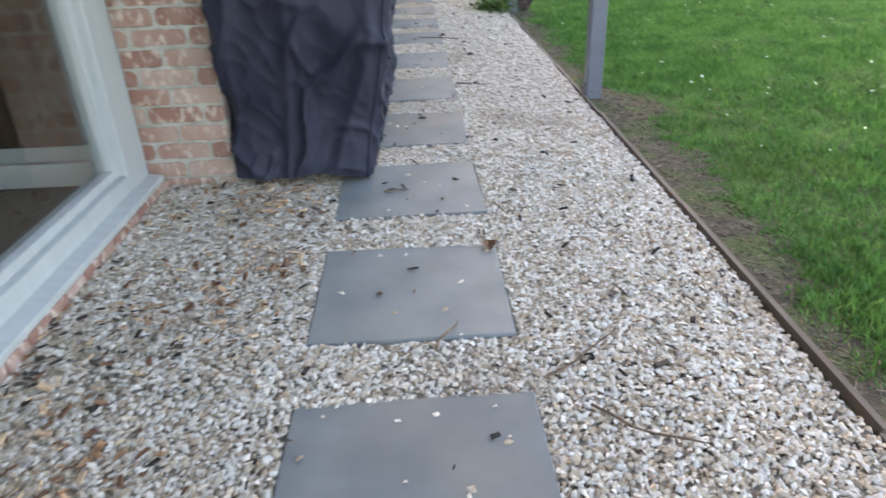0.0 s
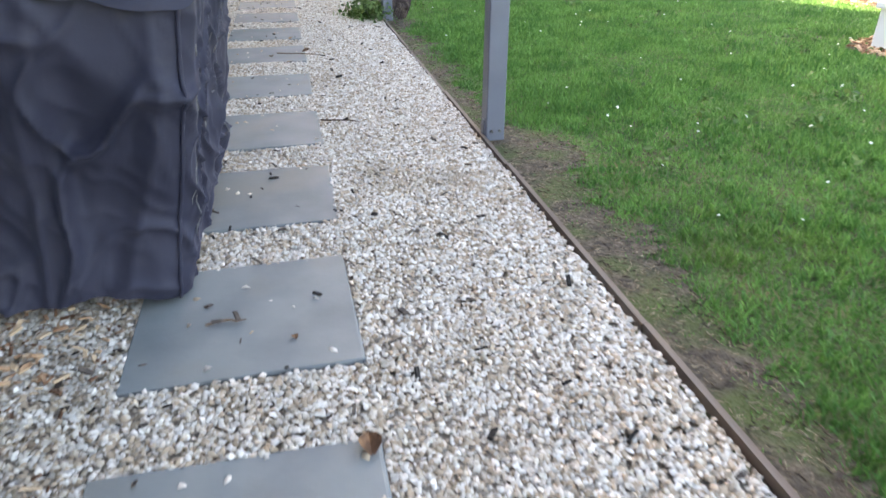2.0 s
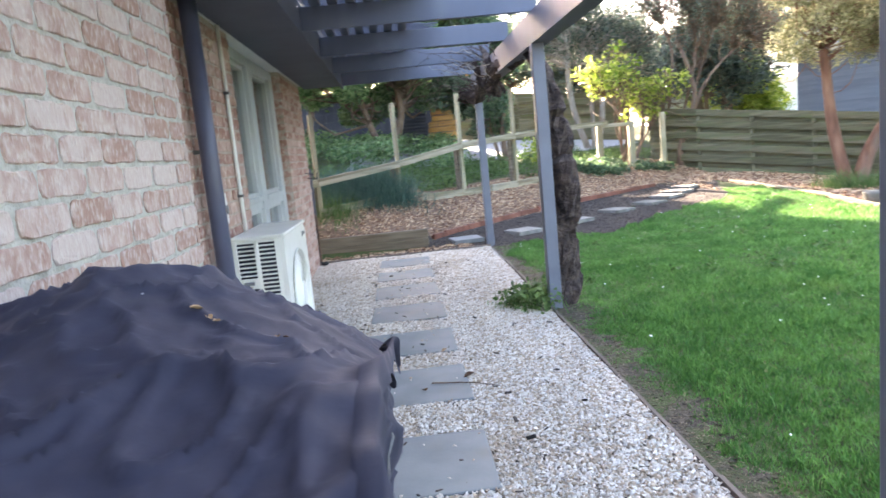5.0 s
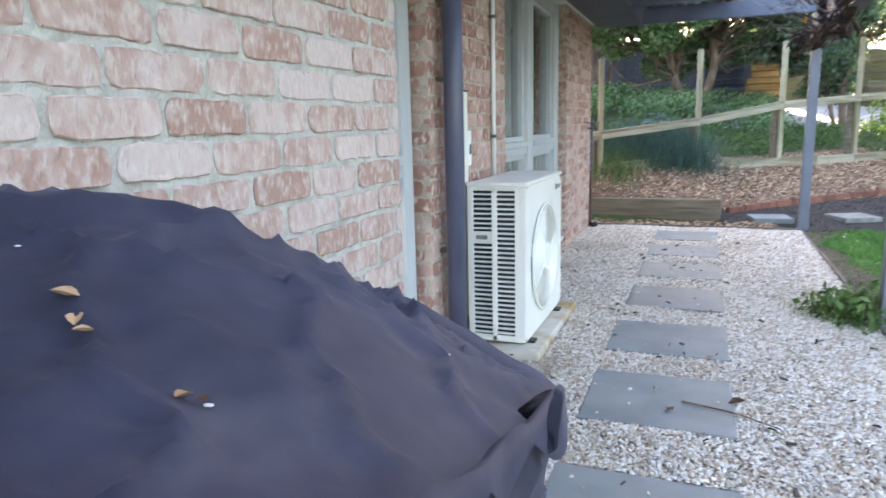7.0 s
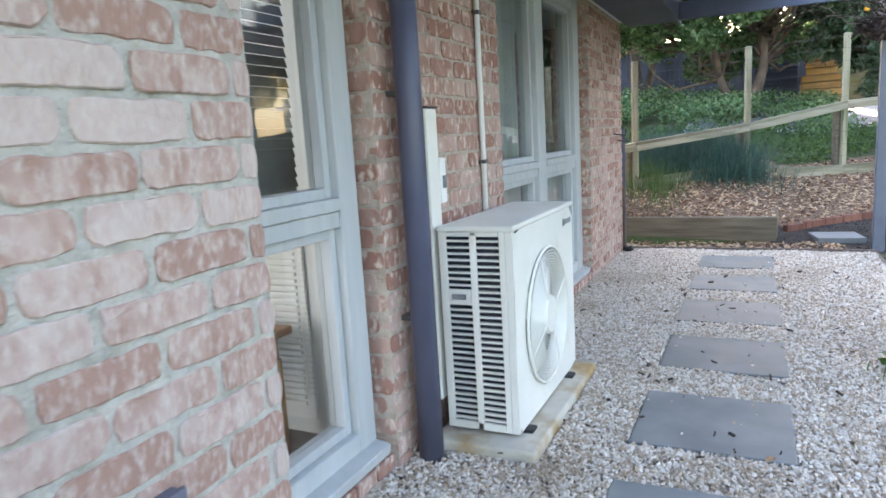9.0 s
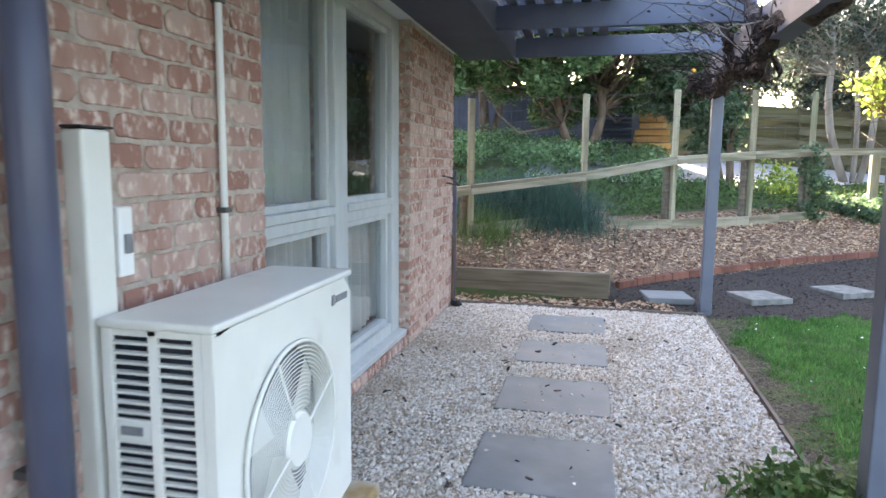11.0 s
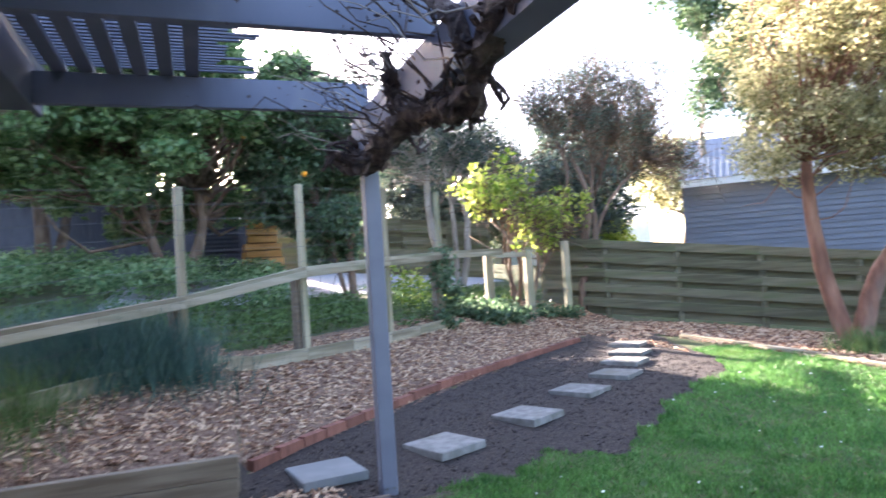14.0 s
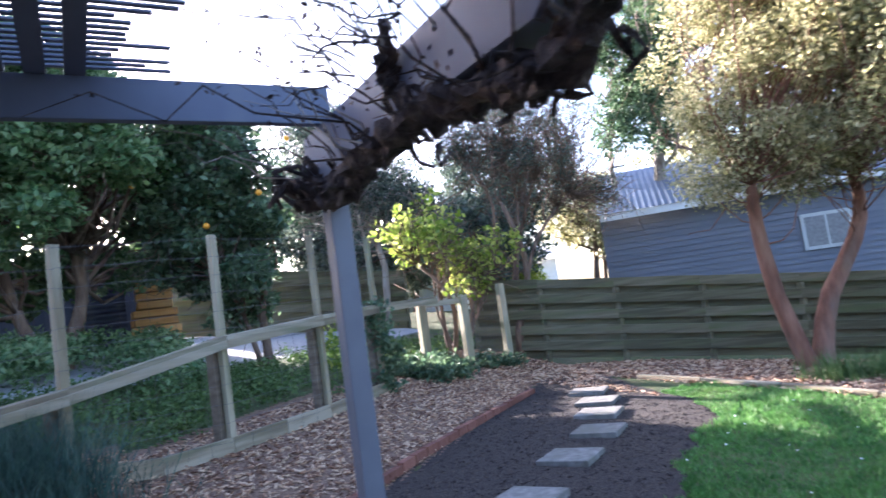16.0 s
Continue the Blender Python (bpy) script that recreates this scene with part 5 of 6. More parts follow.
def limb(bm, rng, a, b, r0, r1, n=6, bend=0.12):
    a, b = np.asarray(a, float), np.asarray(b, float)
    L = np.linalg.norm(b - a)
    w1, w2 = rng.normal(size=3), rng.normal(size=3)
    pts = [tuple(a + (b - a) * t + bend * L * (w1 * 0.55 * math.sin(math.pi * t) + w2 * 0.22 * math.sin(2 * math.pi * t))) for t in np.linspace(0, 1, n)]
    tube(bm, pts, [r0 + (r1 - r0) * t for t in np.linspace(0, 1, n)], 9, wobble=0.18)
    return pts


def tree(name, label, at, stems, crown, n_clumps, clump_r, leaves, size, leaf, bark, seed, flat=0.75, shell=0.55, twigs=2, category="tree", bare=0.0, limb_r=0.05):
    """stems: (top offset, base radius); crown: ellipsoids (cx, cy, cz, rx, ry, rz), absolute."""
    rng = np.random.default_rng(seed)
    z = lz(at[0], at[1])
    t = tagged(empty(name, (at[0], at[1], z)), label, category)
    o = -t.location
    wood = bmesh.new()
    tips = []
    for (dx, dy, dz), r, (ox, oy) in stems:
        pts = limb(wood, rng, (at[0] + ox, at[1] + oy, z - 0.15), (at[0] + dx, at[1] + dy, z + dz), r, r * 0.55, 9, 0.10)
        tips += [(p, r * 0.6) for p in pts[4:]]
    clumps = []
    for e in crown:
        vol = e[3] * e[4] * e[5]
        for _ in range(max(3, int(n_clumps * vol / sum(c[3] * c[4] * c[5] for c in crown)))):
            d = rng.normal(size=3)
            d /= np.linalg.norm(d)
            rr = rng.uniform(shell, 1.0)
            clumps.append((e[0] + d[0] * rr * e[3], e[1] + d[1] * rr * e[4], e[2] + d[2] * rr * e[5], clump_r * rng.uniform(0.55, 1.4)))
    for c in clumps:
        near = min(tips, key=lambda q: (q[0][0] - c[0]) ** 2 + (q[0][1] - c[1]) ** 2 + 0.6 * (q[0][2] - c[2] + 0.5) ** 2)
        pts = limb(wood, rng, near[0], c[:3], min(near[1] * 0.5, limb_r), 0.005, 5, 0.2)
        for _ in range(twigs):
            p = pts[rng.integers(2, 5)]
            limb(wood, rng, p, np.asarray(c[:3]) + rng.normal(size=3) * c[3] * (0.8 + bare), 0.008, 0.003, 4, 0.25)
    part("trunk", translated(wood, o), bark, t, smooth=True)
    v, f = leaf_cloud(rng, clumps, leaves, size, flat=flat)
    cr = soup("crown", v + np.array(o), f, leaf, False, t)
    return t


tree("large_tree", "large tree with olive sunlit leaves and reddish forked trunks", (7.5, 13.9), [((-0.42, 0.15, 2.2), 0.115, (-0.05, 0.02)), ((1.05, -0.2, 2.2), 0.125, (0.05, -0.02))],
     [(7.3, 14.0, 2.75, 1.25, 1.2, 0.85), (6.75, 14.3, 2.5, 0.45, 0.5, 0.45), (8.5, 13.2, 3.1, 1.3, 1.4, 0.9), (7.7, 13.6, 4.3, 1.35, 1.5, 1.2), (8.9, 13.0, 4.6, 1.4, 1.5, 1.4), (7.9, 13.7, 5.7, 1.2, 1.3, 1.1), (7.7, 13.0, 3.9, 1.3, 1.2, 1.3)], 280, 0.38, 150000, 0.056, M["leaf_olive"], M["bark_red"], 11, shell=0.3, twigs=1, limb_r=0.009)
tree("large_tree", "tall olive leaved tree with several bare leaning stems", (8.0, 12.3), [((-0.55, 0.5, 2.9), 0.07, (-0.12, 0.05)), ((0.2, 0.1, 3.0), 0.075, (0.05, 0.06)), ((0.45, -0.4, 3.0), 0.08, (0.2, -0.05)), ((0.9, 0.3, 3.0), 0.065, (0.25, 0.1))],
     [(8.1, 11.9, 3.3, 1.5, 1.4, 1.0), (8.2, 12.1, 4.9, 1.5, 1.6, 1.1)], 110, 0.4, 60000, 0.058, M["leaf_olive"], M["bark_red"], 12, shell=0.3, twigs=1, limb_r=0.012)
tree("lime_tree", "small sunlit tree with yellow green leaves by the gate", (5.15, 18.15), [((-0.35, 0.1, 1.5), 0.045, (-0.05, 0)), ((0.45, 0.0, 1.4), 0.045, (0.06, 0)), ((0.05, 0.2, 1.8), 0.04, (0, 0.05)), ((0.75, 0.1, 1.2), 0.03, (0.08, 0.04)), ((-0.15, 0.0, 1.3), 0.03, (-0.02, -0.04))],
     [(4.55, 18.1, 2.6, 0.55, 0.5, 0.45), (5.2, 18.15, 2.35, 0.7, 0.5, 0.6), (6.0, 18.2, 2.2, 0.75, 0.5, 0.6), (5.2, 18.2, 2.95, 0.4, 0.4, 0.3), (5.75, 18.15, 1.75, 0.6, 0.4, 0.4)], 90, 0.2, 2000, 0.115, M["leaf_lime"], M["bark"], 13, shell=0.15, twigs=3, bare=0.9)
tree("feathery_tree", "fine leaved grey green tree with a dark spreading crown", (6.55, 18.35), [((0.15, 0.15, 2.6), 0.075, (0, 0)), ((-0.2, 0.3, 3.2), 0.04, (0, 0.04)), ((1.0, 0.3, 3.0), 0.05, (0.04, 0)), ((1.9, 0.4, 2.8), 0.045, (0.03, 0.03)), ((0.5, 0.4, 3.4), 0.04, (0.02, 0))],
     [(7.1, 18.8, 3.9, 1.2, 0.9, 1.0), (8.4, 18.9, 3.8, 1.4, 0.9, 1.0), (7.8, 18.9, 4.8, 1.5, 0.9, 0.75), (9.3, 18.9, 3.3, 0.8, 0.7, 0.7), (6.2, 18.8, 4.2, 0.7, 0.6, 0.9)], 300, 0.23, 27000, 0.042, M["leaf_grey"], M["bark"], 14, shell=0.2, twigs=4, bare=0.8)
tree("gum_tree", "tall gum tree with hanging dark green leaves", (13.0, 20.5), [((0.0, 0.0, 6.0), 0.2, (0, 0)), ((-0.9, 0.3, 5.5), 0.1, (0, 0))],
     [(12.0, 19.5, 6.3, 1.2, 1.2, 2.2), (12.6, 18.6, 8.0, 1.4, 1.2, 1.6), (11.4, 20.0, 4.8, 0.8, 0.7, 1.3), (10.5, 19.6, 6.7, 0.8, 0.8, 0.9), (13.6, 17.6, 6.8, 1.2, 1.2, 1.8)], 120, 0.36, 34000, 0.11, M["leaf_dark"], M["bark_pale"], 15, flat=1.2, shell=0.3)
tree("citrus_tree", "dense dark green citrus tree with a few oranges", (2.6, 19.2), [((0.1, 0.1, 1.2), 0.08, (0, 0)), ((-0.5, 0.1, 1.3), 0.05, (0, 0))],
     [(1.8, 19.2, 3.1, 1.0, 1.1, 1.0), (2.35, 19.4, 2.8, 0.65, 1.0, 1.3), (1.9, 19.3, 4.1, 1.1, 1.1, 0.9)], 120, 0.34, 40000, 0.11, M["leaf_dark"], M["bark"], 16, shell=0.35)
# upper left crown is added to keep sun off the edge beam
tree("broadleaf_tree", "green broad leaved tree behind the garden fence", (-0.1, 19.6), [((0.3, 0, 1.6), 0.12, (0.05, 0)), ((-0.6, 0.2, 1.8), 0.10, (-0.05, 0))],
     [(-0.9, 18.8, 3.7, 1.5, 1.3, 1.0), (0.7, 18.6, 3.9, 1.2, 1.1, 0.9), (-2.4, 18.2, 3.6, 1.3, 1.2, 1.2), (-0.2, 18.8, 4.9, 1.6, 1.2, 0.8), (-1.7, 19.2, 5.2, 1.5, 1.2, 0.9), (-0.6, 20.6, 2.9, 1.8, 0.8, 0.8), (1.0, 21.6, 3.5, 1.5, 0.8, 1.3)], 180, 0.42, 76000, 0.115, M["leaf_green"], M["bark"], 17, shell=0.35)
tree("pale_gum", "sparse gum tree with pale forked trunk", (5.6, 22.0), [((-0.9, 0.4, 4.4), 0.09, (-0.1, 0)), ((0.25, 0.3, 4.8), 0.075, (0.1, 0)), ((-0.2, 0.3, 3.5), 0.06, (0, 0))],
     [(4.7, 22.2, 4.3, 1.4, 1.1, 1.1), (6.0, 22.3, 4.2, 1.3, 1.1, 1.0), (5.0, 22.5, 5.4, 1.4, 1.2, 0.8), (7.2, 22.5, 3.9, 0.9, 0.9, 1.0)], 200, 0.34, 30000, 0.075, M["leaf_grey"], M["bark_pale"], 18, flat=1.1, shell=0.25, twigs=3, bare=0.5)
# dense trees at x < 0, mostly unseen, are added to shade the lawn
for k, (x, y, zz, r, leaf) in enumerate(((-4.5, 24.5, 5.6, 2.9, "dark"), (-3.0, 26.5, 6.3, 3.0, "green"), (-8.5, 21.5, 4.6, 2.8, "green"), (2.6, 33.5, 4.2, 2.2, "dark"), (7.0, 27.0, 3.9, 2.0, "grey"), (10.8, 26.0, 3.7, 1.9, "grey"), (16.5, 27.0, 4.2, 2.0, "olive"), (12.0, 33.0, 4.0, 2.4, "green"), (4.6, 31.0, 5.2, 2.3, "grey"), (9.0, 33.0, 5.0, 2.5, "grey"), (14.0, 29.5, 2.6, 1.5, "lime"), (19.0, 24.0, 5.0, 2.5, "olive"), (-11.5, 26.0, 5.5, 3.2, "dark"), (-7.0, 28.5, 6.0, 3.2, "green"), (-5.2, 31.0, 6.2, 3.0, "dark"), (-2.6, 22.6, 5.6, 2.2, "dark"), (8.6, 28.5, 4.2, 2.5, "grey"), (12.2, 27.0, 5.2, 2.0, "grey"))):
    tree("background_tree", "leafy tree beyond the far fences, the left ones added for shade", (x, y), [((0, 0, zz - 1.2), 0.14, (0, 0)), ((0.5, 0.2, zz - 1.0), 0.1, (0.1, 0))], [(x, y, zz, r, r * 0.8, r * 0.75), (x + 0.6 * r, y, zz - 0.6, r * 0.7, r * 0.6, r * 0.6)], 60, 0.55, 25000 if x < 0 else 10000, 0.16, M["leaf_" + leaf], M["bark"], 30 + k, shell=0.4, twigs=1)
rng = np.random.default_rng(5)
for p in ((2.45, 18.15, 3.3), (1.75, 18.3, 2.9), (3.0, 18.4, 4.15), (0.9, 18.4, 3.5)):
    bm = bmesh.new()
    bmesh.ops.create_icosphere(bm, subdivisions=2, radius=0.045)
    ob = tagged(part("orange", bm, M["orange"], smooth=True), "ripe orange hanging among dark leaves", "orange", "oranges")
    ob.location = p

# ---- grapevine on the pergola ----
vine = tagged(empty("grapevine", (1.25, 8.42, 0)), "old gnarled grapevine with bare twisted canes on the pergola", "vine")
vo = -vine.location
rng = np.random.default_rng(8)


def shaggy(bm, pts, radii, n=10, rough=0.55, sub=5):
    pts = [np.asarray(p, float) for p in pts]
    fine, rad = [], []
    for k in range(len(pts) - 1):
        for s in range(sub):
            t = s / sub
            p0, p1, p2, p3 = pts[max(k - 1, 0)], pts[k], pts[k + 1], pts[min(k + 2, len(pts) - 1)]
            q = 0.5 * (2 * p1 + (p2 - p0) * t + (2 * p0 - 5 * p1 + 4 * p2 - p3) * t * t + (3 * p1 - p0 - 3 * p2 + p3) * t ** 3)
            fine.append(tuple(q + rng.normal(size=3) * radii[k] * 0.12))
            rad.append((radii[k] + (radii[k + 1] - radii[k]) * t) * rng.uniform(0.85, 1.2))
    tube(bm, fine, rad, n, wobble=rough)
    return fine


bm = bmesh.new()
arms = []
arms.append(shaggy(bm, [(1.26, 8.42, -0.05), (1.24, 8.40, 0.4), (1.28, 8.36, 0.8), (1.25, 8.40, 1.2), (1.20, 8.42, 1.55), (1.17, 8.55, 1.85), (1.14, 8.9, 2.0)], [0.115, 0.092, 0.082, 0.088, 0.075, 0.055, 0.04], 14, 0.7))
arms.append(shaggy(bm, [(1.17, 8.38, -0.05), (1.18, 8.36, 0.45), (1.20, 8.42, 0.9), (1.16, 8.36, 1.4), (1.14, 8.3, 1.9)], [0.045, 0.038, 0.034, 0.03, 0.026]))
arms.append(shaggy(bm, [(1.14, 8.9, 2.0), (1.16, 9.4, 1.95), (1.08, 9.9, 2.02), (1.09, 10.13, 1.93), (1.10, 10.3, 1.84), (1.12, 10.6, 1.88), (1.11, 10.85, 1.93), (1.10, 11.1, 1.93), (1.09, 11.35, 1.92), (1.10, 11.6, 1.90), (1.08, 11.85, 1.88), (1.0, 12.0, 1.93)],
                   [0.03, 0.034, 0.042, 0.05, 0.052, 0.055, 0.058, 0.056, 0.052, 0.058, 0.064, 0.03], rough=0.9))
arms.append(shaggy(bm, [(1.09, 10.95, 1.95), (1.06, 11.05, 2.06), (1.02, 11.0, 2.14), (0.98, 10.9, 2.2)], [0.045, 0.042, 0.03, 0.014], rough=0.9))
arms.append(shaggy(bm, [(1.07, 10.2, 1.95), (1.04, 10.25, 2.1), (1.05, 10.4, 2.2), (1.0, 10.5, 2.3)], [0.036, 0.036, 0.028, 0.014], rough=0.9))
for _ in range(26):
    y = rng.uniform(11.55, 12.0)
    p = np.array([1.08 + rng.uniform(-0.08, 0.08), y, 1.9 + rng.uniform(-0.05, 0.06)])
    shaggy(bm, [p, p + rng.normal(size=3) * 0.06, p + rng.normal(size=3) * 0.10 + np.array([-0.04, 0.05, 0.0])], [0.022, 0.014, 0.004], 5, 0.7, 3)
for _ in range(110):
    a = arms[2][rng.integers(8, len(arms[2]))]
    p = np.asarray(a) + rng.normal(size=3) * 0.035
    shaggy(bm, [p, p + rng.normal(size=3) * 0.035, p + rng.normal(size=3) * 0.06], [0.013, 0.009, 0.003], 4, 0.7, 2)
part("trunk", translated(bm, vo), M["vine"], vine)
buds = []
for k in range(56):
    a = np.asarray(arms[2][rng.integers(10, len(arms[2]))] if k % 2 else (0.98 + rng.uniform(-0.05, 0.1), rng.uniform(10.3, 11.3), 2.15))
    d = np.array([rng.uniform(-1.0, -0.15), rng.uniform(-0.5, 0.5), rng.uniform(0.15, 0.9)])
    L = rng.uniform(0.35, 1.25)
    pts = [tuple(a + d * L * t + np.array([0, 0, -0.25 * L * t * t]) + rng.normal(size=3) * 0.02) for t in np.linspace(0, 1, 8)]
    part("cane", translated(tubed(pts, [0.0052 - 0.0040 * t for t in np.linspace(0, 1, 8)], 5), vo), M["bark_pale"] if k % 3 == 0 else M["vine"], vine)
    buds += pts[2:]
buds = np.asarray(buds)
v, f = leaf_cloud(rng, np.concatenate([buds, np.full((len(buds), 1), 0.02)], 1), 420, 0.022)
soup("bud", v + np.array(vo), f, M["vine"], False, vine)["kind"] = "stuff"

# ---- loose covering: pebbles, grass, chips, weeds ----
rng = np.random.default_rng(21)
ICO_V, ICO_F = [], []
bm = bmesh.new()
for p in ((0.5, 0.06, -0.22), (0.02, 0.46, -0.17), (-0.5, -0.04, -0.2), (-0.05, -0.48, -0.22), (0.10, 0.03, 0.42)):
    bm.verts.new(p)
bm.verts.ensure_lookup_table()
for k in range(4):
    bm.faces.new((bm.verts[k], bm.verts[(k + 1) % 4], bm.verts[4]))
bm.verts.index_update()
ICO_V = np.array([v.co[:] for v in bm.verts])
ICO_F = np.array([[v.index for v in f.verts] for f in bm.faces])
bm.free()


def on_paver(x, y):
    r = np.zeros(len(x), bool)
    for f in FRONTS:
        r |= (x > -0.295) & (x < 0.29) & (y > f - 0.004) & (y < f + 0.54)
    return r


def pebbles(n, x0, x1, y0, y1, size):
    x, y = rng.uniform(x0, x1, n), rng.uniform(y0, y1, n)
    keep = (x < edge_x(y) + 0.004) & (y < 11.74)
    keep &= ~((x < -0.77) & (y > 3.6) & (y < 6.09)) & ~((x < -1.05) & (y > 6.9)) & ~((x < -0.57) & (y > 7.2) & (y < 8.24)) & (x > -1.09)
    inner = on_paver(x, y) & (rng.uniform(size=n) > 0.0022)
    keep &= ~inner
    x, y = x[keep], y[keep]
    m = len(x)
    s = size * rng.uniform(0.65, 1.45, m)
    sh = np.stack([s * rng.uniform(0.9, 1.5, m), s * rng.uniform(0.7, 1.05, m), s * rng.uniform(0.5, 0.85, m)], -1)
    z = 0.006 + rng.uniform(0.0, 0.014, m) + 0.006 * np.sin(x * 7 + 2 * np.sin(y * 3)) * np.sin(y * 5)
    z = np.where(on_paver(x, y), 0.024, z)
    return scatter(ICO_V + 0.0, ICO_F, np.stack([x, y, z], -1), sh, rng.uniform(0, 6.3, m), rng.normal(0, 0.35, m), rng.normal(0, 0.35, m))


v1, f1 = pebbles(250000, -1.1, 1.12, 1.0, 8.5, 0.0158)
v2, f2 = pebbles(80000, -1.1, 1.12, 8.5, 11.75, 0.0175)
v1 += rng.normal(size=v1.shape) * 0.0010
tagged(soup("pebbles", np.concatenate([v1, v2]), np.concatenate([f1, f2 + len(v1)]), M["gravel"], True), "loose white and cream pebbles covering the path", "gravel", kind="stuff")

# lawn
BLADE = np.array([(-0.5, 0, 0), (0.5, 0, 0), (0.28, 0.10, 0.55), (-0.28, 0.10, 0.55), (0.0, 0.42, 1.0)])
BLADE_F4 = np.array([(0, 1, 2, 3)])
STRAP_F = np.array([(0, 1, 2), (0, 2, 3), (3, 2, 4)])
BLADE_F = np.array([(0, 1, 2), (0, 2, 4)])


def worn(x, y):
    """Distance from the edging over the width of the worn strip, wider round the posts."""
    d = x - edge_x(y)
    w = 0.19 + 0.04 * (y < 4.6) + 0.05 * np.sin(y * 2.1) + 0.04 * np.sin(y * 7.3) + 0.03 * np.sin(y * 17 + 6 * x) + 0.025 * np.sin(y * 41 + 9 * x) + 0.02 * np.sin(y * 83 - 14 * x)
    for py in (4.79, 8.30, 11.85):
        w = w + 0.20 * np.exp(-((y - py + 0.1) / 0.30) ** 2)
    return d / w


def bare(x, y):
    return worn(x, y) < 1.0


def grass(n, x0, x1, y0, y1, h):
    x, y = rng.uniform(x0, x1, n), rng.uniform(y0, y1, n)
    b = bare(x, y)
    keep = (x > edge_x(y) + 0.02) & (y < lawn_edge(x)) & (rng.uniform(size=n) < 0.05 + 0.95 * smooth_step(0.22, 1.3, worn(x, y) + 0.40 * np.sin(19 * x + 13 * y) * np.sin(31 * y - 9 * x))) & (x < 6.2 + 0.06 * np.sin(y * 3))
    keep &= ((x - 4.75) ** 2 + (y - 5.95) ** 2 > 0.5 ** 2)
    x, y, b = x[keep], y[keep], b[keep]
    m = len(x)
    patch = 0.75 + 0.25 * np.sin(x * 2.3 + 1.5 * np.sin(y * 1.7)) * np.sin(y * 2.9 + x)
    patch = patch * (0.95 + 0.4 * np.sin(23 * x + 3 * np.sin(9 * y)) * np.sin(19 * y + 2 * np.sin(11 * x)))
    hh = h * rng.uniform(0.5, 1.35, m) * patch * (0.4 + 0.6 * smooth_step(0.5, 1.7, worn(x, y)))
    w = rng.uniform(0.004, 0.0075, m) * (1 + 0.5 * (h > 0.05))
    return scatter(BLADE, BLADE_F, np.stack([x, y, land(x, y) - 0.002], -1), np.stack([w, hh, hh], -1), rng.uniform(0, 6.3, m), rng.normal(0, 0.32, m), rng.normal(0, 0.25, m))


vs, fs, o = [], [], 0
for a in ((120000, 1.0, 3.2, 1.5, 7.5, 0.046), (95000, 1.0, 3.4, 7.5, 12.8, 0.045), (75000, 3.2, 6.3, 3.5, 9.0, 0.055), (65000, 3.2, 6.3, 9.0, 14.5, 0.055), (12000, 1.0, 3.0, 0.2, 1.5, 0.045)):
    v, f = grass(*a)
    vs.append(v), fs.append(f + o)
    o += len(v)
tagged(soup("lawn_grass", np.concatenate(vs), np.concatenate(fs), M["grass"], False), "short green lawn with uneven blades", "grass", kind="stuff")

M["bare_soil"] = material("bare_mossy_soil", [(0.026, 0.019, 0.013), (0.06, 0.045, 0.03), (0.125, 0.10, 0.07)], 26, 7, 0.95, 0.9, 70, dist=0.015, stain=(0.055, 0.068, 0.018), stain_scale=4.5, stain_at=(0.44, 0.58))
drape("worn_strip", lambda x, y: (bare(x, y) & (x > edge_x(y) + 0.015)) | ((x - 4.84) ** 2 + (y - 6.0) ** 2 < 0.5 ** 2), 0.95, 5.5, -2, 11.8, 0.02, 0.005, M["bare_soil"], "worn mossy soil beside the timber edging", "soil")
# dry thatch and twigs on the worn strip
n = 26000
x, y = rng.uniform(1.0, 1.7, n), rng.uniform(1.0, 12, n)
k = bare(x - 0.05 * rng.uniform(size=n), y) & (x > edge_x(y) + 0.02)
x, y = x[k], y[k]
m = len(x)
CHIP_V = np.array([(-0.5, -0.5, 0), (0.5, -0.42, 0), (0.42, 0.5, 0), (-0.46, 0.44, 0), (-0.4, -0.4, 1), (0.44, -0.36, 1), (0.36, 0.42, 1), (-0.38, 0.36, 1)])
CHIP_F = np.array([(4, 5, 6, 7), (0, 1, 5, 4), (1, 2, 6, 5), (2, 3, 7, 6), (3, 0, 4, 7)])
v, f = scatter(CHIP_V, CHIP_F, np.stack([x, y, land(x, y) + 0.002], -1), np.stack([rng.uniform(0.012, 0.06, m), rng.uniform(0.0012, 0.0035, m), np.full(m, 0.003)], -1), rng.uniform(0, 6.3, m), rng.normal(0, 0.2, m), rng.normal(0, 0.2, m))
tagged(soup("thatch", v, f, M["straw"]), "dry brown grass stalks and twigs by the edging", "dead grass", kind="stuff")


def chips(n, mask, x0, x1, y0, y1, size, mat, name, label, lift=0.012):
    x, y = rng.uniform(x0, x1, n), rng.uniform(y0, y1, n)
    k = mask(x, y)
    x, y = x[k], y[k]
    m = len(x)
    s = size * rng.uniform(0.4, 1.6, m)
    v, f = scatter(CHIP_V, CHIP_F, np.stack([x, y, land(x, y) + lift * rng.uniform(0.3, 1.5, m)], -1), np.stack([s, s * rng.uniform(0.22, 0.5, m), s * 0.13], -1), rng.uniform(0, 6.3, m), rng.normal(0, 0.35, m), rng.normal(0, 0.35, m))
    return tagged(soup(name, v, f, mat), label, "mulch", kind="stuff")


chips(40000, lambda x, y: (bed_d(x, y) > 0.03) & (bed_d(x, y) < 1.75) & (y > 12.22), -1.5, 6.2, 12.2, 18.5, 0.043, M["chip"], "bark_chips", "light and brown bark chips on the sloping bed")
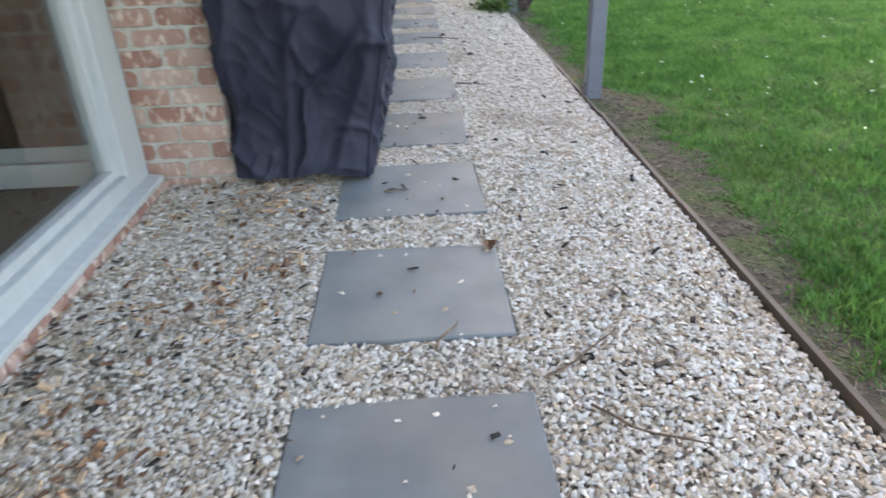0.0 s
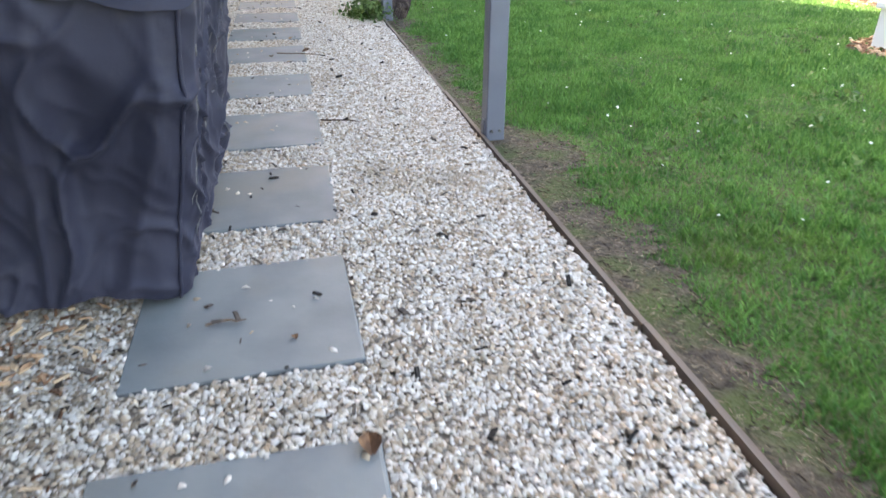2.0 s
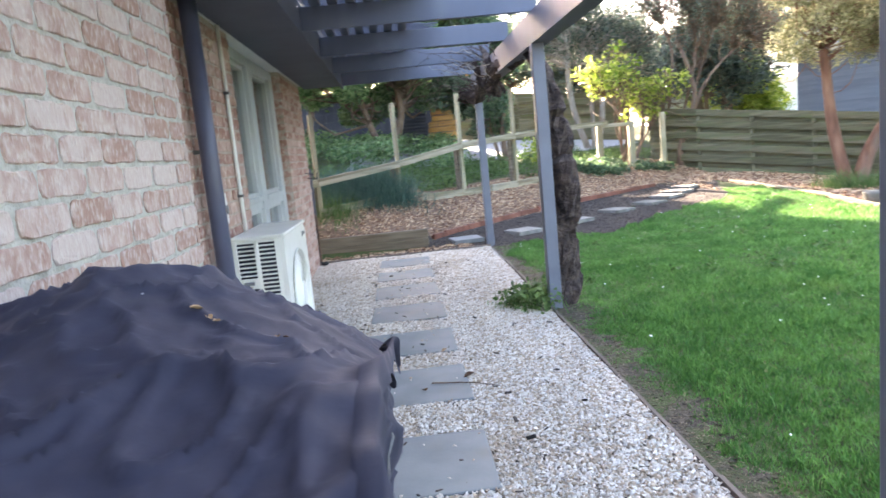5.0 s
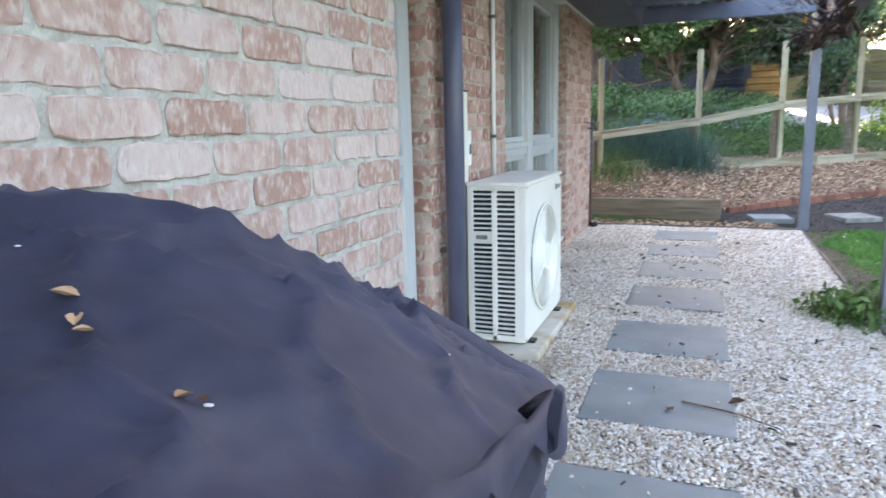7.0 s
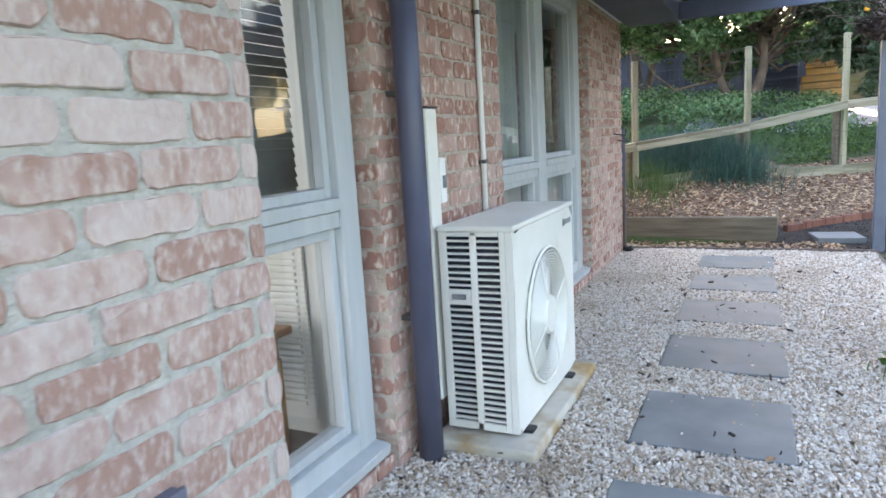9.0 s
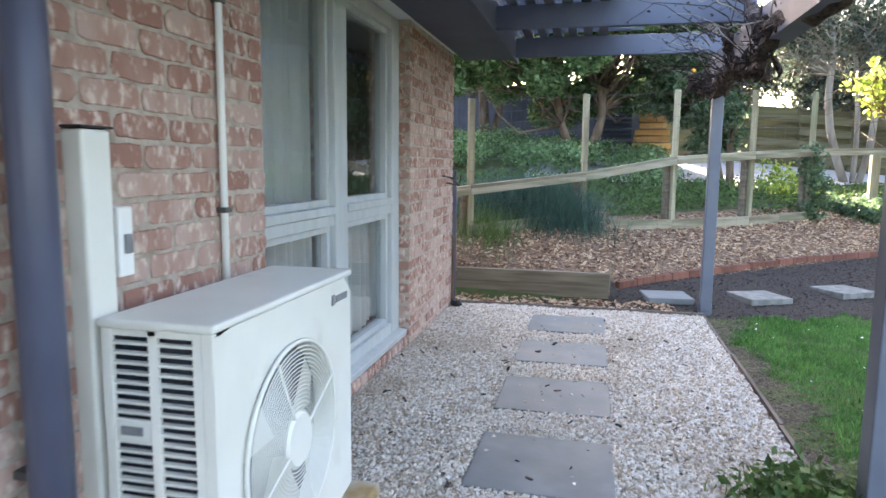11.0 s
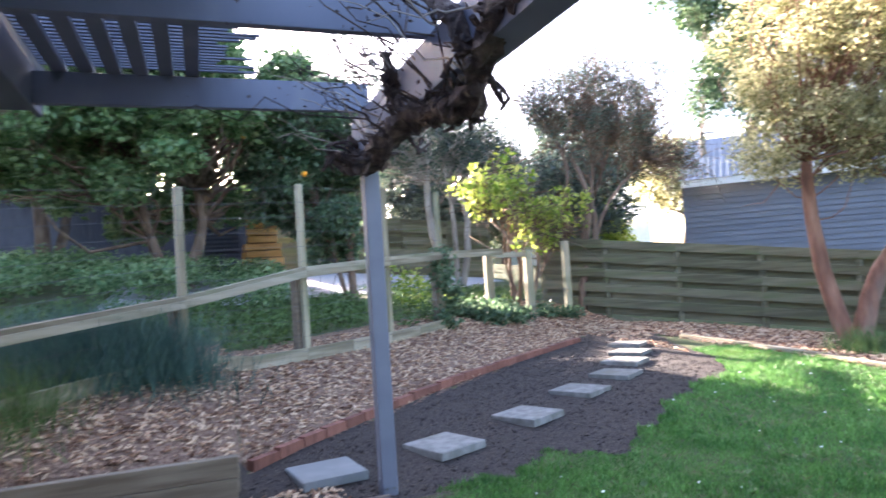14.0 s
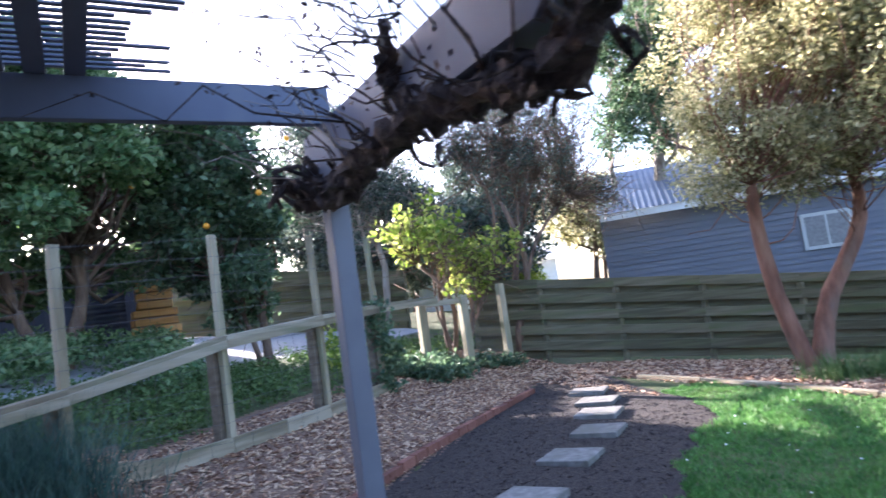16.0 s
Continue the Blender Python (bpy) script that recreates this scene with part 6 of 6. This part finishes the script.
chips(26000, lambda x, y: (bed_d(x, y) < -0.04) & (y > np.where(x < 1.1, 11.78, lawn_edge(x) - 0.05)) & (x < 5.9), -1.2, 6.0, 11.7, 16.5, 0.022, M["dark_chip"], "dark_bark_chips", "fine dark mulch around the stepping stones", 0.01)
chips(22000, lambda x, y: ((x > 6.1) | (y > lawn_edge(x) + 0.3)) & (x < 6.1 + (18.95 - y) * 0.60), 5.4, 10, 8.0, 19, 0.06, M["chip"], "bark_chips", "bark chips along the back fence")
chips(900, lambda x, y: (x - 4.84) ** 2 + (y - 6.0) ** 2 < 0.5 ** 2, 4.3, 5.4, 5.4, 6.6, 0.06, M["chip"], "bark_chips", "bark chips round the pedestal")
chips(700, lambda x, y: (y > 11.78) & (y < 12.1), -1.1, 0.9, 11.78, 12.1, 0.045, M["chip"], "bark_chips", "fallen bark and leaves before the sleepers")
chips(2300, lambda x, y: (x < -0.33) & (np.sin(x * 5.0 + 2.0 * np.sin(y * 3.1)) * np.sin(y * 4.3 + x) + rng.normal(0, 0.35, len(x)) > 0.15), -1.05, 0.0, 1.2, 3.6, 0.026, M["chip"], "leaf_litter", "brown leaf litter strewn over the pebbles", 0.022)
chips(1500, lambda x, y: (x < -0.33) & (np.sin(x * 4.0 - 2.0 * np.sin(y * 2.7)) * np.sin(y * 3.9 + x) + rng.normal(0, 0.3, len(x)) > 0.1), -1.05, 0.0, 1.2, 3.6, 0.022, M["dark_chip"], "leaf_litter", "dark rotted leaf litter among the pebbles", 0.022)
chips(420, lambda x, y: (x < edge_x(y) - 0.03), -1.0, 1.0, 1.2, 11.5, 0.028, M["dark_chip"], "leaf_litter", "scattered bits of leaf on the pebble path", 0.026)

# ground cover beyond the fence, ivy, strap leaves, weeds


def leafy(name, label, centres, count, size, mat, seed, flat=0.5):
    r = np.random.default_rng(seed)
    v, f = leaf_cloud(r, centres, count, size, flat=flat)
    v[:, 2] = np.maximum(v[:, 2], land(v[:, 0], v[:, 1]) + 0.004)
    return tagged(soup(name, v, f, mat), label, "plants", kind="stuff")


cs = []
for _ in range(420):
    x, y = rng.uniform(-3.5, 6.5), rng.uniform(13.5, 21)
    d = float(bed_d(x, y))
    if 1.6 < d < 4.2 and not (x < 0.5 and d < 2.3):
        cs.append((x, y, lz(x, y) + 0.08, rng.uniform(0.15, 0.3)))
leafy("ground_cover", "lush green ground cover beyond the wire fence", cs, 20000, 0.055, M["weed"], 41)
cs = [(x, y, lz(x, y) + 0.10, rng.uniform(0.12, 0.24)) for x, y in zip(rng.uniform(3.4, 5.9, 34), rng.uniform(16.6, 17.6, 34)) if bed_d(x, y) > 0.6]
cs += [(3.12 + rng.normal() * 0.08, 16.15 + rng.normal() * 0.05, z, 0.14) for z in np.linspace(0.6, 1.5, 9)]
leafy("ivy", "dark ivy climbing the fence post and covering the ground", cs, 5200, 0.075, M["leaf_dark"], 42)
cs = [(x, y, lz(x, y) + 0.3, rng.uniform(0.3, 0.55)) for x, y in zip(rng.uniform(-4, 1.4, 60), rng.uniform(16.8, 21.5, 60))]
leafy("low_shrubs", "low leafy green shrubs under the trees", cs, 20000, 0.08, M["leaf_green"], 43)
cs = [(3.0 + rng.normal() * 0.2, 17.2 + rng.normal() * 0.1, lz(3.0, 17.2) + 0.3 + 0.2 * rng.uniform(), 0.2) for _ in range(6)]
leafy("yellow_shrub", "small wispy yellow green shrub behind the fence", cs, 420, 0.08, M["leaf_lime"], 44, flat=1.2)


def straps(name, label, at, n, length, width, mat, seed, spread, category="plant"):
    r = np.random.default_rng(seed)
    x, y = at[0] + r.normal(size=n) * spread[0], at[1] + r.normal(size=n) * spread[1]
    L = length * r.uniform(0.5, 1.25, n)
    v, f = scatter(BLADE, STRAP_F, np.stack([x, y, land(x, y)], -1), np.stack([np.full(n, width) * r.uniform(0.7, 1.3, n), L, L], -1), r.uniform(0, 6.3, n), r.normal(0.1, 0.3, n), r.normal(0, 0.3, n))
    return tagged(soup(name, v, f, mat), label, category, kind="stuff")


straps("daffodil_clump", "clump of blue green strap leaves behind the sleepers", (-0.55, 13.75), 5200, 0.50, 0.007, M["bluegrass"], 51, (0.36, 0.2))
straps("daffodil_clump", "thin clump of strap leaves beside the fence post", (-0.95, 12.95), 700, 0.32, 0.006, M["weed"], 52, (0.2, 0.25))
straps("strap_leaf_plant", "green strap leaf plant in the back bed", (6.85, 13.3), 420, 0.27, 0.011, M["weed"], 53, (0.16, 0.16))
straps("strap_leaf_plant", "green strap leaf plant in the back bed", (7.3, 13.0), 420, 0.27, 0.011, M["weed"], 54, (0.2, 0.16))
straps("strap_leaf_plant", "green strap leaf plant in the back bed", (7.4, 11.3), 420, 0.27, 0.011, M["weed"], 55, (0.2, 0.2))
leafy("weeds", "leafy weeds at the foot of the pergola post", [(0.92, 8.42, 0.06, 0.14), (0.80, 8.5, 0.05, 0.10), (1.0, 8.25, 0.08, 0.12), (1.05, 8.55, 0.06, 0.12), (0.95, 8.62, 0.05, 0.1)], 900, 0.05, M["weed"], 45, flat=0.6)
straps("grass_tuft", "rough grass tuft by the pergola post", (0.95, 8.42), 160, 0.14, 0.006, M["grass"], 56, (0.12, 0.12), "grass")
cs = [(x, y, 0.02, rng.uniform(0.03, 0.07)) for x, y in zip(rng.uniform(1.4, 5.5, 60), rng.uniform(2, 11.5, 60))]
leafy("lawn_weeds", "flat leaved weeds scattered in the lawn", cs, 1300, 0.045, M["weed"], 46, flat=0.25)
# daisies
n = 170
x, y = rng.uniform(1.3, 6.1, n), rng.uniform(2, 13.5, n)
k = y < lawn_edge(x) - 0.1
v, f = scatter(CHIP_V, CHIP_F, np.stack([x[k], y[k], land(x[k], y[k]) + 0.045], -1), np.tile(rng.uniform(0.009, 0.016, (k.sum(), 1)), (1, 3)) * np.array([1, 1, 0.25]), rng.uniform(0, 6, k.sum()), rng.normal(0, 0.3, k.sum()), rng.normal(0, 0.3, k.sum()))
tagged(soup("daisies", v, f, M["petal"]), "tiny white daisies dotted over the lawn", "flowers", kind="stuff")

lay_bricks()
